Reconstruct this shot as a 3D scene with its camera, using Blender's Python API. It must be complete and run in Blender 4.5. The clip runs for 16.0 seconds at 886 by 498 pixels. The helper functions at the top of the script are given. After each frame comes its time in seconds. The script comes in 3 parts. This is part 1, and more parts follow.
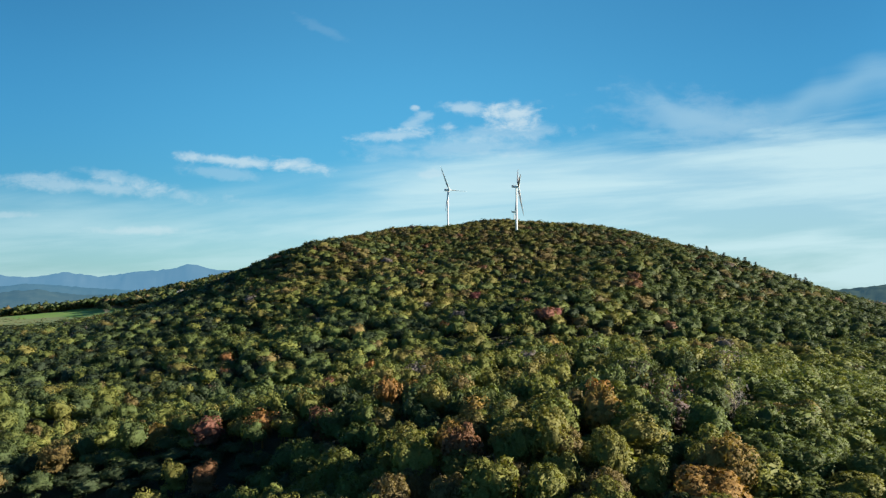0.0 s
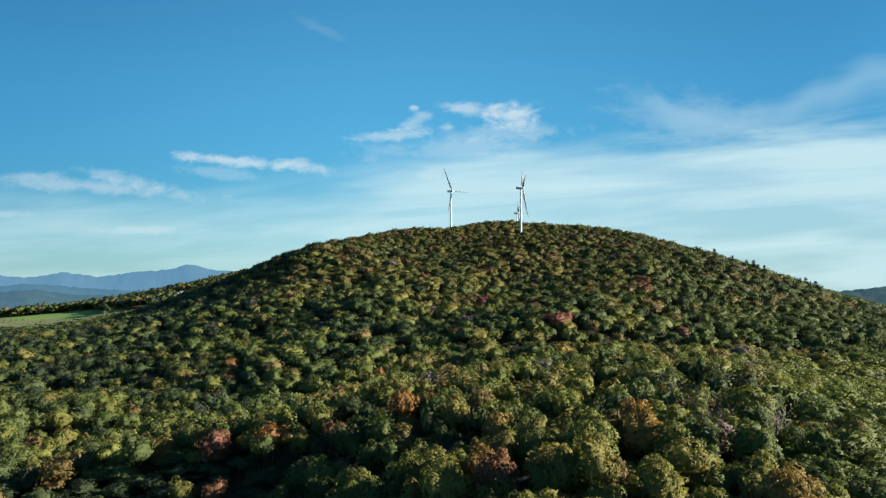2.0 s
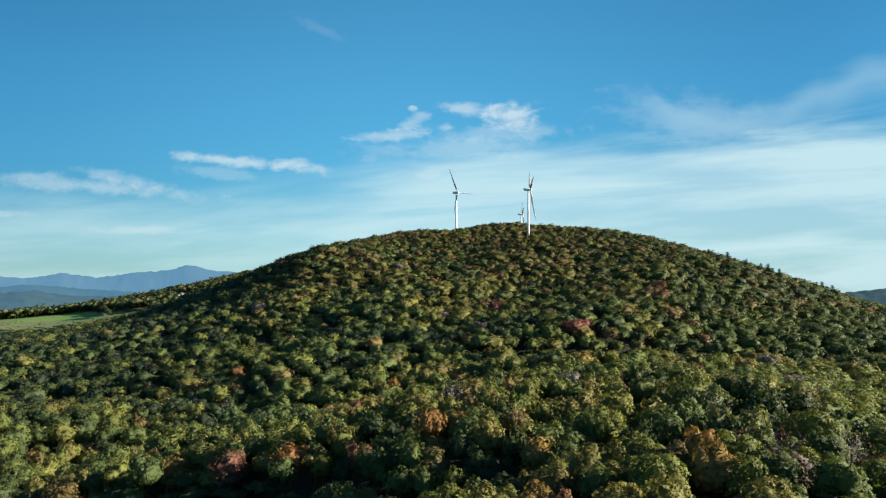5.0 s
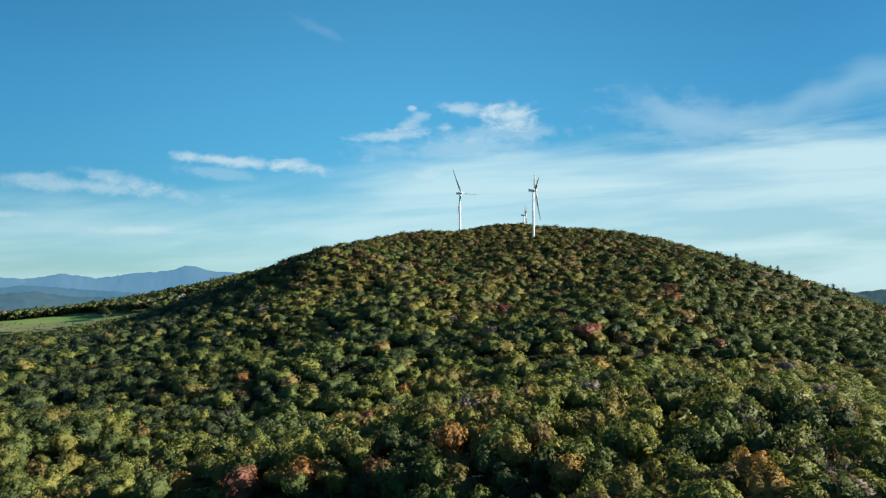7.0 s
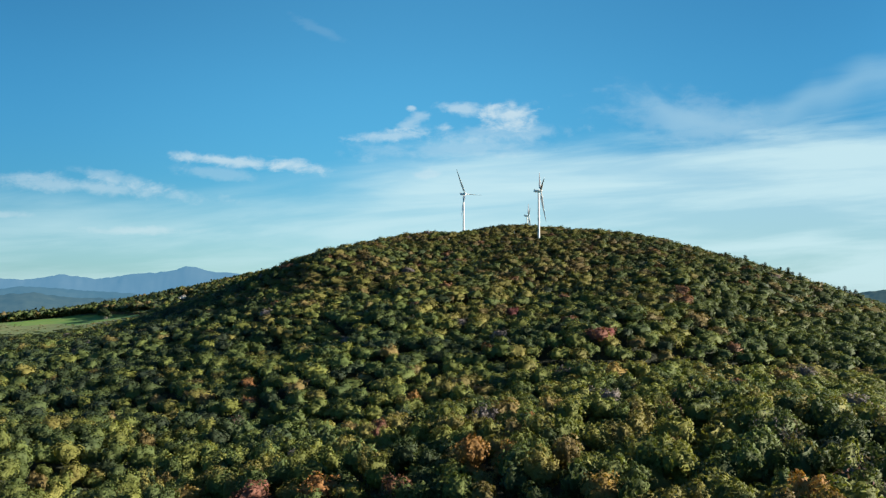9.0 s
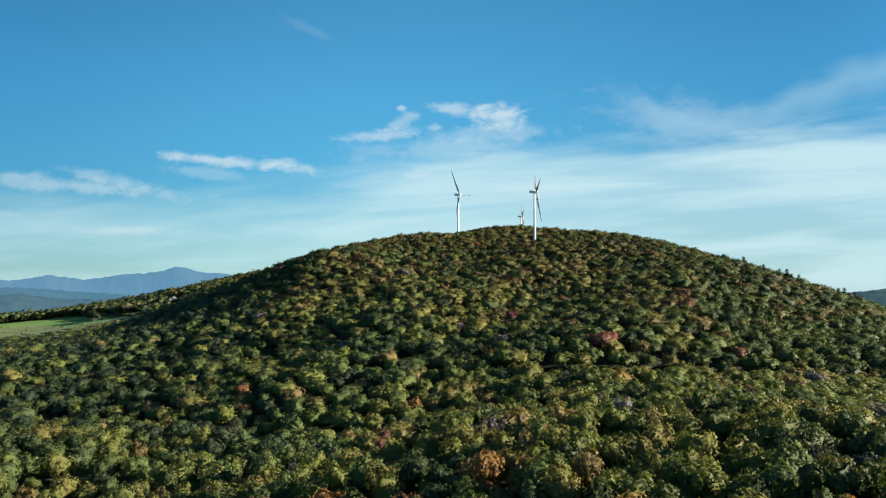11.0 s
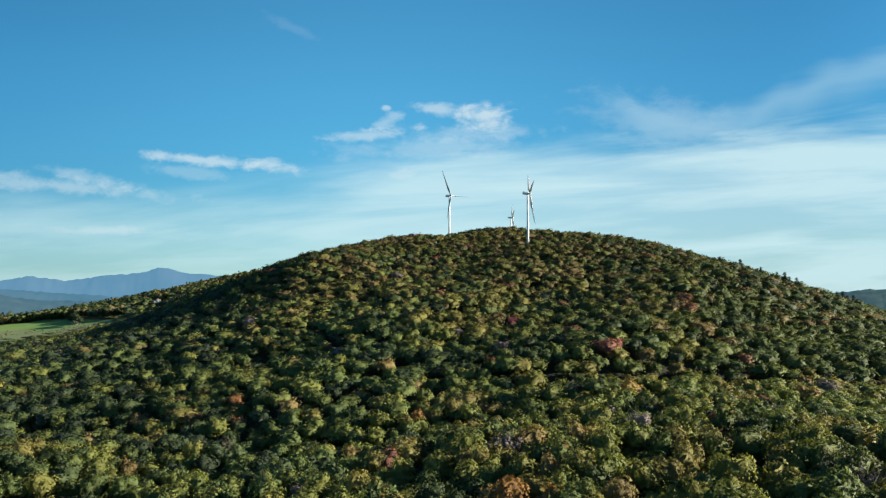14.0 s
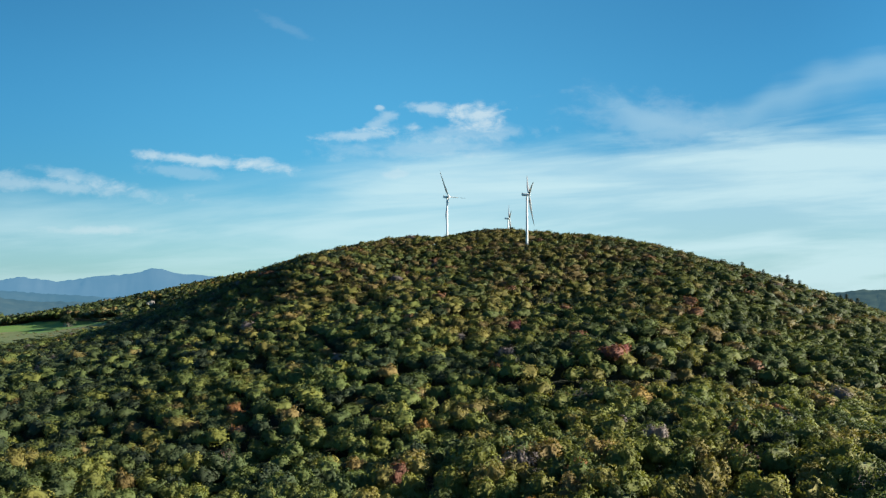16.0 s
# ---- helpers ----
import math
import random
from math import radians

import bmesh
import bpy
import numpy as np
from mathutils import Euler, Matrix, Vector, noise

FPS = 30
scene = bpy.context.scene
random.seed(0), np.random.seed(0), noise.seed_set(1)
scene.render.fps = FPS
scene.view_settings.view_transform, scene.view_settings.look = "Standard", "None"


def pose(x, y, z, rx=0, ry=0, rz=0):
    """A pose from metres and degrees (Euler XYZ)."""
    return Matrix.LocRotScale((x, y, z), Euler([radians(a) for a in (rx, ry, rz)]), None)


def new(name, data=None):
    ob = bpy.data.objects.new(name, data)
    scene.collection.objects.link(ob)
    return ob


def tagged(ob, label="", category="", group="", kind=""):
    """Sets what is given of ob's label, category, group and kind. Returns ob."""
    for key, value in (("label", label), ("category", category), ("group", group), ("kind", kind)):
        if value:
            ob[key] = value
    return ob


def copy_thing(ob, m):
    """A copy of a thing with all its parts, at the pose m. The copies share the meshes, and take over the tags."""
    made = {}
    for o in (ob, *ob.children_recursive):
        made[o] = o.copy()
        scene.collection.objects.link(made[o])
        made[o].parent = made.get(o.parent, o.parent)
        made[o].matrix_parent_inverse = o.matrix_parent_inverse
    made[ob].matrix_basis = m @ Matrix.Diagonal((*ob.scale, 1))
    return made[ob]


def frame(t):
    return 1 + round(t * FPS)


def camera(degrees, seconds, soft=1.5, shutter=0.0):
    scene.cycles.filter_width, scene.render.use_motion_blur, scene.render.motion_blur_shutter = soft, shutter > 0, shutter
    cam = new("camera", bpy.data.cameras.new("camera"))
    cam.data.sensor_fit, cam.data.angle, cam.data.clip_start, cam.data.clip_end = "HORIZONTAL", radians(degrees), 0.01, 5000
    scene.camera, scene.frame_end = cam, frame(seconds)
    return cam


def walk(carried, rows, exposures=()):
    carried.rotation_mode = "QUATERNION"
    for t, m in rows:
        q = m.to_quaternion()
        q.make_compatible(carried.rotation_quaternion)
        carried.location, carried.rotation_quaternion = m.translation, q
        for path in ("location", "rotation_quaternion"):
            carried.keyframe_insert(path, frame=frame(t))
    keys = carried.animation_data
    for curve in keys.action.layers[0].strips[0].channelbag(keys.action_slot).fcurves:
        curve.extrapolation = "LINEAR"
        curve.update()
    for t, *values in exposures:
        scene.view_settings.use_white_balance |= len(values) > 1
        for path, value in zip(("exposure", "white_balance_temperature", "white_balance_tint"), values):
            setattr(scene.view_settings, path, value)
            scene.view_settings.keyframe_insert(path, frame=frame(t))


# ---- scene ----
cam = camera(63.9, 16.0, 1.3)
walk(cam, [
    (0.0, pose(0.06, 0.13, 99.70, 93.237, 0.033, -0.000)),
    (1.0, pose(-4.32, 6.47, 101.74, 93.245, -0.020, -0.074)),
    (2.0, pose(-8.67, 12.79, 103.62, 93.251, -0.057, -0.118)),
    (3.0, pose(-12.98, 19.10, 105.38, 93.257, -0.082, -0.150)),
    (4.0, pose(-17.26, 25.38, 107.02, 93.263, -0.096, -0.186)),
    (5.2, pose(-22.36, 32.90, 108.88, 93.268, -0.098, -0.219)),
    (6.5, pose(-27.81, 41.03, 110.80, 93.273, -0.087, -0.255)),
    (7.5, pose(-31.95, 47.26, 112.23, 93.275, -0.072, -0.294)),
    (8.5, pose(-36.04, 53.47, 113.65, 93.277, -0.051, -0.311)),
    (9.0, pose(-38.07, 56.58, 114.36, 93.278, -0.039, -0.317)),
    (10.2, pose(-42.89, 64.01, 116.09, 93.279, -0.007, -0.785)),
    (11.5, pose(-48.03, 72.05, 118.03, 93.278, 0.028, -1.292)),
    (12.0, pose(-49.98, 75.13, 118.81, 93.278, 0.042, -1.509)),
    (13.0, pose(-53.83, 81.30, 120.43, 93.277, 0.067, -2.006)),
    (14.0, pose(-57.63, 87.45, 122.15, 93.274, 0.090, -2.328)),
    (15.0, pose(-61.36, 93.60, 123.99, 93.272, 0.109, -2.562)),
    (16.0, pose(-65.02, 99.73, 125.97, 93.268, 0.122, -2.851)),
], [(0.0, 1.40), (16.0, 1.40)])

# ---- world, sun, exposure ----
SUN_AZ, SUN_EL = 91.0, 20.0      # degrees clockwise from +y, and above the horizon


def node(nt, kind, **values):
    n = nt.nodes.new(kind)
    for key, value in values.items():
        n.inputs[key].default_value = value
    return n


def math_node(nt, op, a, b=None, c=None, clamp=False):
    n = nt.nodes.new("ShaderNodeMath")
    n.operation, n.use_clamp = op, clamp
    for i, v in enumerate((a, b, c)):
        if v is None:
            continue
        if isinstance(v, (int, float)):
            n.inputs[i].default_value = v
        else:
            nt.links.new(v, n.inputs[i])
    return n.outputs[0]


def mix_color(nt, fac, a, b, mode="MIX"):
    n = nt.nodes.new("ShaderNodeMix")
    n.data_type, n.blend_type = "RGBA", mode
    for i, v in ((0, fac), (6, a), (7, b)):
        if isinstance(v, (int, float)):
            n.inputs[i].default_value = v
        elif isinstance(v, tuple):
            n.inputs[i].default_value = (*v, 1)
        else:
            nt.links.new(v, n.inputs[i])
    return n.outputs[2]


def ramp_node(nt, fac, stops, mode="LINEAR"):
    n = nt.nodes.new("ShaderNodeValToRGB")
    n.color_ramp.interpolation = mode
    el = n.color_ramp.elements
    while len(el) < len(stops):
        el.new(0.5)
    for e, (p, c) in zip(el, stops):
        e.position, e.color = p, (*c, 1)
    nt.links.new(fac, n.inputs[0])
    return n.outputs[0]


def smooth(nt, v, lo, hi):
    n = nt.nodes.new("ShaderNodeMapRange")
    n.interpolation_type = "SMOOTHSTEP"
    n.inputs[1].default_value, n.inputs[2].default_value = lo, hi
    nt.links.new(v, n.inputs[0])
    return n.outputs[0]


def build_world():
    w = bpy.data.worlds.new("sky")
    w.use_nodes = True
    scene.world = w
    nt = w.node_tree
    nt.nodes.clear()
    link = nt.links.new
    sky = nt.nodes.new("ShaderNodeTexSky")
    sky.sky_type, sky.sun_disc = "NISHITA", False
    sky.sun_elevation, sky.sun_rotation = radians(SUN_EL), radians(SUN_AZ)
    sky.altitude, sky.air_density, sky.dust_density, sky.ozone_density = 400, 1.0, 0.6, 2.0
    coord = nt.nodes.new("ShaderNodeTexCoord")
    sep = nt.nodes.new("ShaderNodeSeparateXYZ")
    link(coord.outputs["Generated"], sep.inputs[0])
    x, y, z = sep.outputs
    deep = math_node(nt, "MAXIMUM", math_node(nt, "ABSOLUTE", y), 0.15)
    u = math_node(nt, "DIVIDE", x, deep)          # sideways and upward slope of the direction
    v = math_node(nt, "DIVIDE", z, deep)

    tint = mix_color(nt, smooth(nt, z, 0.0, 0.30), LOW_TINT, SKY_TINT)
    tint = mix_color(nt, smooth(nt, z, 0.40, 0.70), tint, HIGH_TINT)
    graded = mix_color(nt, 1.0, sky.outputs[0], tint, "MULTIPLY")
    # lens vignetting painted into the sky: darker and bluer away from the middle
    aside = smooth(nt, math_node(nt, "ABSOLUTE", math_node(nt, "ADD", u, 0.05)), 0.0, 0.68)
    graded = mix_color(nt, 1.0, graded, mix_color(nt, aside, VIGNETTE_MID, VIGNETTE_SIDE), "MULTIPLY")

    def streaks(su, sv, scale, detail, shear=0.0, rough=0.55):
        uv = nt.nodes.new("ShaderNodeCombineXYZ")
        link(math_node(nt, "MULTIPLY", u, su), uv.inputs[0])
        vv = math_node(nt, "MULTIPLY_ADD", u, shear, v)
        link(math_node(nt, "MULTIPLY", vv, sv), uv.inputs[1])
        n = node(nt, "ShaderNodeTexNoise", Scale=scale, Detail=detail, Roughness=rough)
        n.inputs["Distortion"].default_value = 0.35
        link(uv.outputs[0], n.inputs["Vector"])
        return n.outputs[0]

    wisps = streaks(1.0, 7.0, 3.2, 7, -0.10)
    fine = streaks(1.0, 2.6, 13.0, 6, 0.0, 0.6)
    ragged = streaks(1.0, 1.5, 34.0, 6, 0.0, 0.65)
    broad = streaks(1.0, 2.2, 1.7, 3, -0.12)
    # thin high veil: its upper edge climbs to the right
    across = math_node(nt, "MULTIPLY_ADD", u, 1 / 1.4, 0.5, True)
    edge = ramp_node(nt, across, [(p, (h, h, h)) for p, h in VEIL_EDGE])
    over = math_node(nt, "SUBTRACT", v, edge)
    over = math_node(nt, "MULTIPLY_ADD", math_node(nt, "SUBTRACT", wisps, 0.5), -0.11, over)
    over = math_node(nt, "MULTIPLY_ADD", math_node(nt, "SUBTRACT", broad, 0.5), -0.05, over)
    soft = math_node(nt, "MULTIPLY", over, math_node(nt, "MULTIPLY_ADD", smooth(nt, u, -0.2, 0.2), 0.55, 0.45))
    veil = math_node(nt, "MULTIPLY", smooth(nt, soft, 0.016, -0.040), math_node(nt, "MULTIPLY_ADD", smooth(nt, u, -0.5, 0.15), 0.22, 0.60))
    gaps = smooth(nt, streaks(1.0, 9.0, 2.3, 6, -0.06), 0.36, 0.62)
    veil = math_node(nt, "MULTIPLY", veil, math_node(nt, "MULTIPLY_ADD", gaps, 0.42, 0.63))
    veil = math_node(nt, "MAXIMUM", veil, math_node(nt, "MULTIPLY", smooth(nt, v, 0.17, 0.0), 0.42))
    # a fainter plume that dips and then climbs to the far right
    along = math_node(nt, "MULTIPLY_ADD", u, 1 / 0.45, -0.25 / 0.45, True)
    plume_mid = ramp_node(nt, along, [(p, (h, h, h)) for p, h in PLUME_LINE], "EASE")
    plume = math_node(nt, "SUBTRACT", v, plume_mid)
    plume = math_node(nt, "MULTIPLY_ADD", math_node(nt, "SUBTRACT", wisps, 0.5), 0.05, plume)
    plume = math_node(nt, "MULTIPLY", smooth(nt, plume, 0.026, -0.012), smooth(nt, plume, -0.060, -0.004))
    plume = math_node(nt, "MULTIPLY", plume, smooth(nt, u, 0.24, 0.36))
    cover = math_node(nt, "MAXIMUM", veil, math_node(nt, "MULTIPLY", plume, 0.26))

    cover = math_node(nt, "MULTIPLY", cover, math_node(nt, "MULTIPLY_ADD", smooth(nt, y, -0.25, 0.2), 0.75, 0.25))
    graded = mix_color(nt, cover, graded, VEIL)
    cover = 0.0
    # small fair-weather clouds: centre, half width, half height, lean, thickness
    puffs = ((0.096, 0.249, 0.046, 0.0185, 0.10, 0.72), (0.036, 0.256, 0.040, 0.011, -0.16, 0.50), (0.012, 0.231, 0.018, 0.007, 0.0, 0.42),
             (-0.062, 0.219, 0.056, 0.0085, 0.02, 0.46), (-0.040, 0.238, 0.022, 0.010, 0.45, 0.36), (-0.0405, 0.2585, 0.007, 0.004, 0.0, 0.5),
             (0.07, 0.224, 0.11, 0.014, 0.03, 0.24), (0.02, 0.200, 0.14, 0.016, 0.05, 0.22), (0.36, 0.240, 0.13, 0.042, -0.1, 0.14),
             (-0.300, 0.183, 0.100, 0.0085, -0.10, 0.60), (-0.200, 0.176, 0.040, 0.0115, -0.1, 0.55), (-0.32, 0.165, 0.06, 0.010, -0.1, 0.22),
             (-0.500, 0.146, 0.165, 0.013, -0.09, 0.38), (-0.455, 0.155, 0.055, 0.010, -0.22, 0.28),
             (-0.640, 0.105, 0.06, 0.005, 0.0, 0.3), (-0.43, 0.083, 0.09, 0.006, 0.0, 0.35), (-0.02, 0.163, 0.02, 0.005, 0.1, 0.3),
             (-0.17, 0.372, 0.045, 0.008, -0.45, 0.07))
    for pu, pv, hw, hh, lean, thick in puffs:
        du = math_node(nt, "SUBTRACT", u, pu)
        dv = math_node(nt, "MULTIPLY_ADD", du, -lean, math_node(nt, "SUBTRACT", v, pv))
        a = math_node(nt, "POWER", math_node(nt, "ABSOLUTE", math_node(nt, "DIVIDE", du, hw)), 2.0)
        b = math_node(nt, "POWER", math_node(nt, "ABSOLUTE", math_node(nt, "DIVIDE", dv, hh)), 2.0)
        d = math_node(nt, "SQRT", math_node(nt, "ADD", a, b))
        d = math_node(nt, "MULTIPLY_ADD", math_node(nt, "SUBTRACT", fine, 0.5), 2.4, d)
        d = math_node(nt, "MULTIPLY_ADD", math_node(nt, "SUBTRACT", ragged, 0.5), 1.9, d)
        puff = math_node(nt, "MULTIPLY", smooth(nt, d, 1.25, 0.15), thick)
        cover = math_node(nt, "ADD", math_node(nt, "MULTIPLY", cover, math_node(nt, "SUBTRACT", 1.0, puff)), puff)
    ahead = smooth(nt, y, -0.25, 0.2)
    cover = math_node(nt, "MULTIPLY", cover, ahead)
    color = mix_color(nt, cover, graded, CLOUD)
    bg = node(nt, "ShaderNodeBackground", Strength=SKY_STRENGTH)
    link(color, bg.inputs[0])
    out = nt.nodes.new("ShaderNodeOutputWorld")
    link(bg.outputs[0], out.inputs[0])


SKY_STRENGTH = 0.052
VIGNETTE_MID, VIGNETTE_SIDE = (1.24, 1.21, 1.19), (0.68, 0.76, 0.82)
VEIL_EDGE = ((0.054, 0.133), (0.225, 0.133), (0.367, 0.150), (0.441, 0.182), (0.509, 0.205), (0.6, 0.212), (0.736, 0.215), (0.81, 0.224), (0.879, 0.236), (0.946, 0.246), (1.0, 0.255))
PLUME_LINE = ((0.0, 0.295), (0.09, 0.280), (0.20, 0.252), (0.34, 0.244), (0.50, 0.252), (0.66, 0.288), (0.83, 0.320), (1.0, 0.34))
SKY_TINT, LOW_TINT, HIGH_TINT = (0.34, 1.0, 1.16), (0.26, 0.65, 0.82), (0.45, 0.58, 0.71)
VEIL, CLOUD = (4.6, 6.25, 6.6), (5.2, 6.1, 6.4)
build_world()
sun = new("sun", bpy.data.lights.new("sun", "SUN"))
sun.data.energy, sun.data.angle, sun.data.color = 5.0, radians(0.6), (1.0, 0.90, 0.73)
az, el = radians(SUN_AZ), radians(SUN_EL)
sun_way = Vector((math.sin(az) * math.cos(el), math.cos(az) * math.cos(el), math.sin(el)))
sun.matrix_world = Matrix.Translation((400, 200, 600)) @ sun_way.to_track_quat("Z", "Y").to_matrix().to_4x4()

# ---- materials ----


def material(name):
    m = bpy.data.materials.new(name)
    m.use_nodes = True
    nt = m.node_tree
    nt.nodes.clear()
    out = nt.nodes.new("ShaderNodeOutputMaterial")
    return m, nt, out


# autumn palette, from dark green through gold and orange to red and bare grey
PALETTE = [(0.00, (0.032, 0.046, 0.031)), (0.14, (0.053, 0.075, 0.035)), (0.28, (0.094, 0.124, 0.041)), (0.40, (0.158, 0.170, 0.045)), (0.47, (0.177, 0.158, 0.051)),
           (0.53, (0.151, 0.118, 0.054)), (0.60, (0.179, 0.136, 0.056)), (0.70, (0.262, 0.180, 0.058)), (0.80, (0.272, 0.134, 0.053)), (0.88, (0.177, 0.096, 0.061)),
           (0.95, (0.172, 0.056, 0.055)), (1.00, (0.166, 0.145, 0.142))]


def leaf_material():
    m, nt, out = material("autumn_leaves")
    link = nt.links.new
    hue = nt.nodes.new("ShaderNodeAttribute")
    hue.attribute_name = "hue"
    geo = nt.nodes.new("ShaderNodeNewGeometry")
    info = nt.nodes.new("ShaderNodeObjectInfo")
    pos = nt.nodes.new("ShaderNodeTexCoord")
    n1 = node(nt, "ShaderNodeTexNoise", Scale=0.55, Detail=4, Roughness=0.6)
    link(geo.outputs["Position"], n1.inputs["Vector"])
    n2 = node(nt, "ShaderNodeTexNoise", Scale=1.7, Detail=4, Roughness=0.68)
    link(geo.outputs["Position"], n2.inputs["Vector"])
    h = math_node(nt, "MULTIPLY_ADD", math_node(nt, "SUBTRACT", n1.outputs[0], 0.5), 0.035, hue.outputs["Fac"])
    h = math_node(nt, "MULTIPLY_ADD", math_node(nt, "SUBTRACT", geo.outputs["Random Per Island"], 0.5), 0.02, h)
    h = math_node(nt, "MULTIPLY_ADD", math_node(nt, "SUBTRACT", info.outputs["Random"], 0.5), 0.04, h, True)
    base = ramp_node(nt, h, PALETTE)
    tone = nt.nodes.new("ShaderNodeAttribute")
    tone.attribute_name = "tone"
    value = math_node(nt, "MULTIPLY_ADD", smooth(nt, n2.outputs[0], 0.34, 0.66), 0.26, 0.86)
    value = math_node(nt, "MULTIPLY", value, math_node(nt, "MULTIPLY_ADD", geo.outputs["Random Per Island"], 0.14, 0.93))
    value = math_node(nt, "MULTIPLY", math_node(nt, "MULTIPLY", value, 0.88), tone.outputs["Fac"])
    grey = nt.nodes.new("ShaderNodeCombineColor")
    for i in range(3):
        link(value, grey.inputs[i])
    base = mix_color(nt, 1.0, base, grey.outputs[0], "MULTIPLY")
    bump = node(nt, "ShaderNodeBump", Strength=0.35, Distance=0.5)
    link(n2.outputs[0], bump.inputs["Height"])
    pri = node(nt, "ShaderNodeBsdfPrincipled", Roughness=0.62)
    pri.inputs["Specular IOR Level"].default_value = 0.12
    link(base, pri.inputs["Base Color"])
    link(bump.outputs[0], pri.inputs["Normal"])
    tr = nt.nodes.new("ShaderNodeBsdfTranslucent")
    warm = mix_color(nt, 1.0, base, (1.5, 1.5, 0.6), "MULTIPLY")
    link(warm, tr.inputs[0])
    mx = node(nt, "ShaderNodeMixShader", Fac=0.22)
    link(pri.outputs[0], mx.inputs[1])
    link(tr.outputs[0], mx.inputs[2])
    link(mx.outputs[0], out.inputs[0])
    return m


def noisy_material(name, stops, scale, rough=0.8, bump=0.3, distance=0.05, metal=0.0, fine=8.0):
    m, nt, out = material(name)
    link = nt.links.new
    geo = nt.nodes.new("ShaderNodeNewGeometry")
    n1 = node(nt, "ShaderNodeTexNoise", Scale=scale, Detail=5, Roughness=0.6)
    n2 = node(nt, "ShaderNodeTexNoise", Scale=scale * fine, Detail=4, Roughness=0.65)
    for n in (n1, n2):
        link(geo.outputs["Position"], n.inputs["Vector"])
    f = math_node(nt, "MULTIPLY_ADD", n2.outputs[0], 0.4, math_node(nt, "MULTIPLY", n1.outputs[0], 0.6))
    pri = node(nt, "ShaderNodeBsdfPrincipled", Roughness=rough, Metallic=metal)
    link(ramp_node(nt, f, stops), pri.inputs["Base Color"])
    b = node(nt, "ShaderNodeBump", Strength=bump, Distance=distance)
    link(n2.outputs[0], b.inputs["Height"])
    link(b.outputs[0], pri.inputs["Normal"])
    link(pri.outputs[0], out.inputs[0])
    return m


def painted_haze_material(name, stops, haze_glow, scale=0.004, amount=1.0):
    """Far wooded hills; kilometres of blue air are painted in as a glow."""
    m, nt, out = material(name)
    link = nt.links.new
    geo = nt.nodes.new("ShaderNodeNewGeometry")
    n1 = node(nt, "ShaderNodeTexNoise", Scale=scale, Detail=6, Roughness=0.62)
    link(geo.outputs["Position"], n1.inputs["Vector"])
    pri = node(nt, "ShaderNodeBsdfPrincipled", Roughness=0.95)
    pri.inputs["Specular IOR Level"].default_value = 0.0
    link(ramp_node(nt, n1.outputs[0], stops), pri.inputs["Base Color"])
    pri.inputs["Emission Color"].default_value = (*haze_glow, 1)
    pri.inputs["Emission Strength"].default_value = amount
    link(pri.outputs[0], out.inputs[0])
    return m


LEAVES = leaf_material()
BARK = noisy_material("grey_bark", [(0.3, (0.10, 0.088, 0.076)), (0.7, (0.24, 0.215, 0.19))], 1.5, 0.9, 0.6, 0.03)
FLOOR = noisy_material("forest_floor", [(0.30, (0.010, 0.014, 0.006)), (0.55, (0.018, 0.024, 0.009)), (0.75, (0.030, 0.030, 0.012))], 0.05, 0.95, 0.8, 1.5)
GRASS = noisy_material("meadow_grass", [(0.36, (0.060, 0.160, 0.016)), (0.5, (0.090, 0.205, 0.022)), (0.64, (0.160, 0.225, 0.040))], 0.02, 0.9, 0.4, 0.3)
PASTURE = noisy_material("rough_pasture", [(0.36, (0.070, 0.130, 0.024)), (0.5, (0.105, 0.145, 0.036)), (0.64, (0.180, 0.165, 0.066))], 0.03, 0.95, 0.5, 0.5)
STEEL = noisy_material("white_painted_steel", [(0.3, (0.74, 0.75, 0.75)), (0.7, (0.83, 0.83, 0.82))], 0.25, 0.38, 0.03, 0.01)
# white blades given a greyer colour that stands for their shaded faces
BLADE = noisy_material("blade_paint_greyed_for_shade", [(0.3, (0.50, 0.51, 0.52)), (0.7, (0.60, 0.60, 0.60))], 0.2, 0.35, 0.03, 0.01)
DARK = noisy_material("dark_grey_metal", [(0.3, (0.05, 0.05, 0.055)), (0.7, (0.10, 0.10, 0.10))], 0.8, 0.5, 0.1, 0.01)
CLAP = noisy_material("white_clapboard", [(0.3, (0.70, 0.69, 0.66)), (0.7, (0.82, 0.81, 0.78))], 0.6, 0.6, 0.1, 0.02)
SHINGLE = noisy_material("grey_roof_shingle", [(0.3, (0.09, 0.085, 0.08)), (0.7, (0.17, 0.16, 0.15))], 0.9, 0.85, 0.4, 0.03)
GLASS = noisy_material("dark_window_glass", [(0.3, (0.02, 0.025, 0.03)), (0.7, (0.05, 0.055, 0.06))], 0.7, 0.08, 0.0, 0.01)
STONE = noisy_material("pale_concrete", [(0.3, (0.30, 0.29, 0.27)), (0.7, (0.42, 0.40, 0.37))], 0.5, 0.85, 0.3, 0.02)
FAR_BLUE = painted_haze_material("far_mountain_hazed_forest", [(0.35, (0.014, 0.018, 0.020)), (0.65, (0.024, 0.028, 0.030))], (0.040, 0.102, 0.162), 0.0022)
FAR_SLATE = painted_haze_material("far_foothill_hazed_forest", [(0.35, (0.008, 0.014, 0.016)), (0.65, (0.022, 0.028, 0.026))], (0.026, 0.072, 0.112))
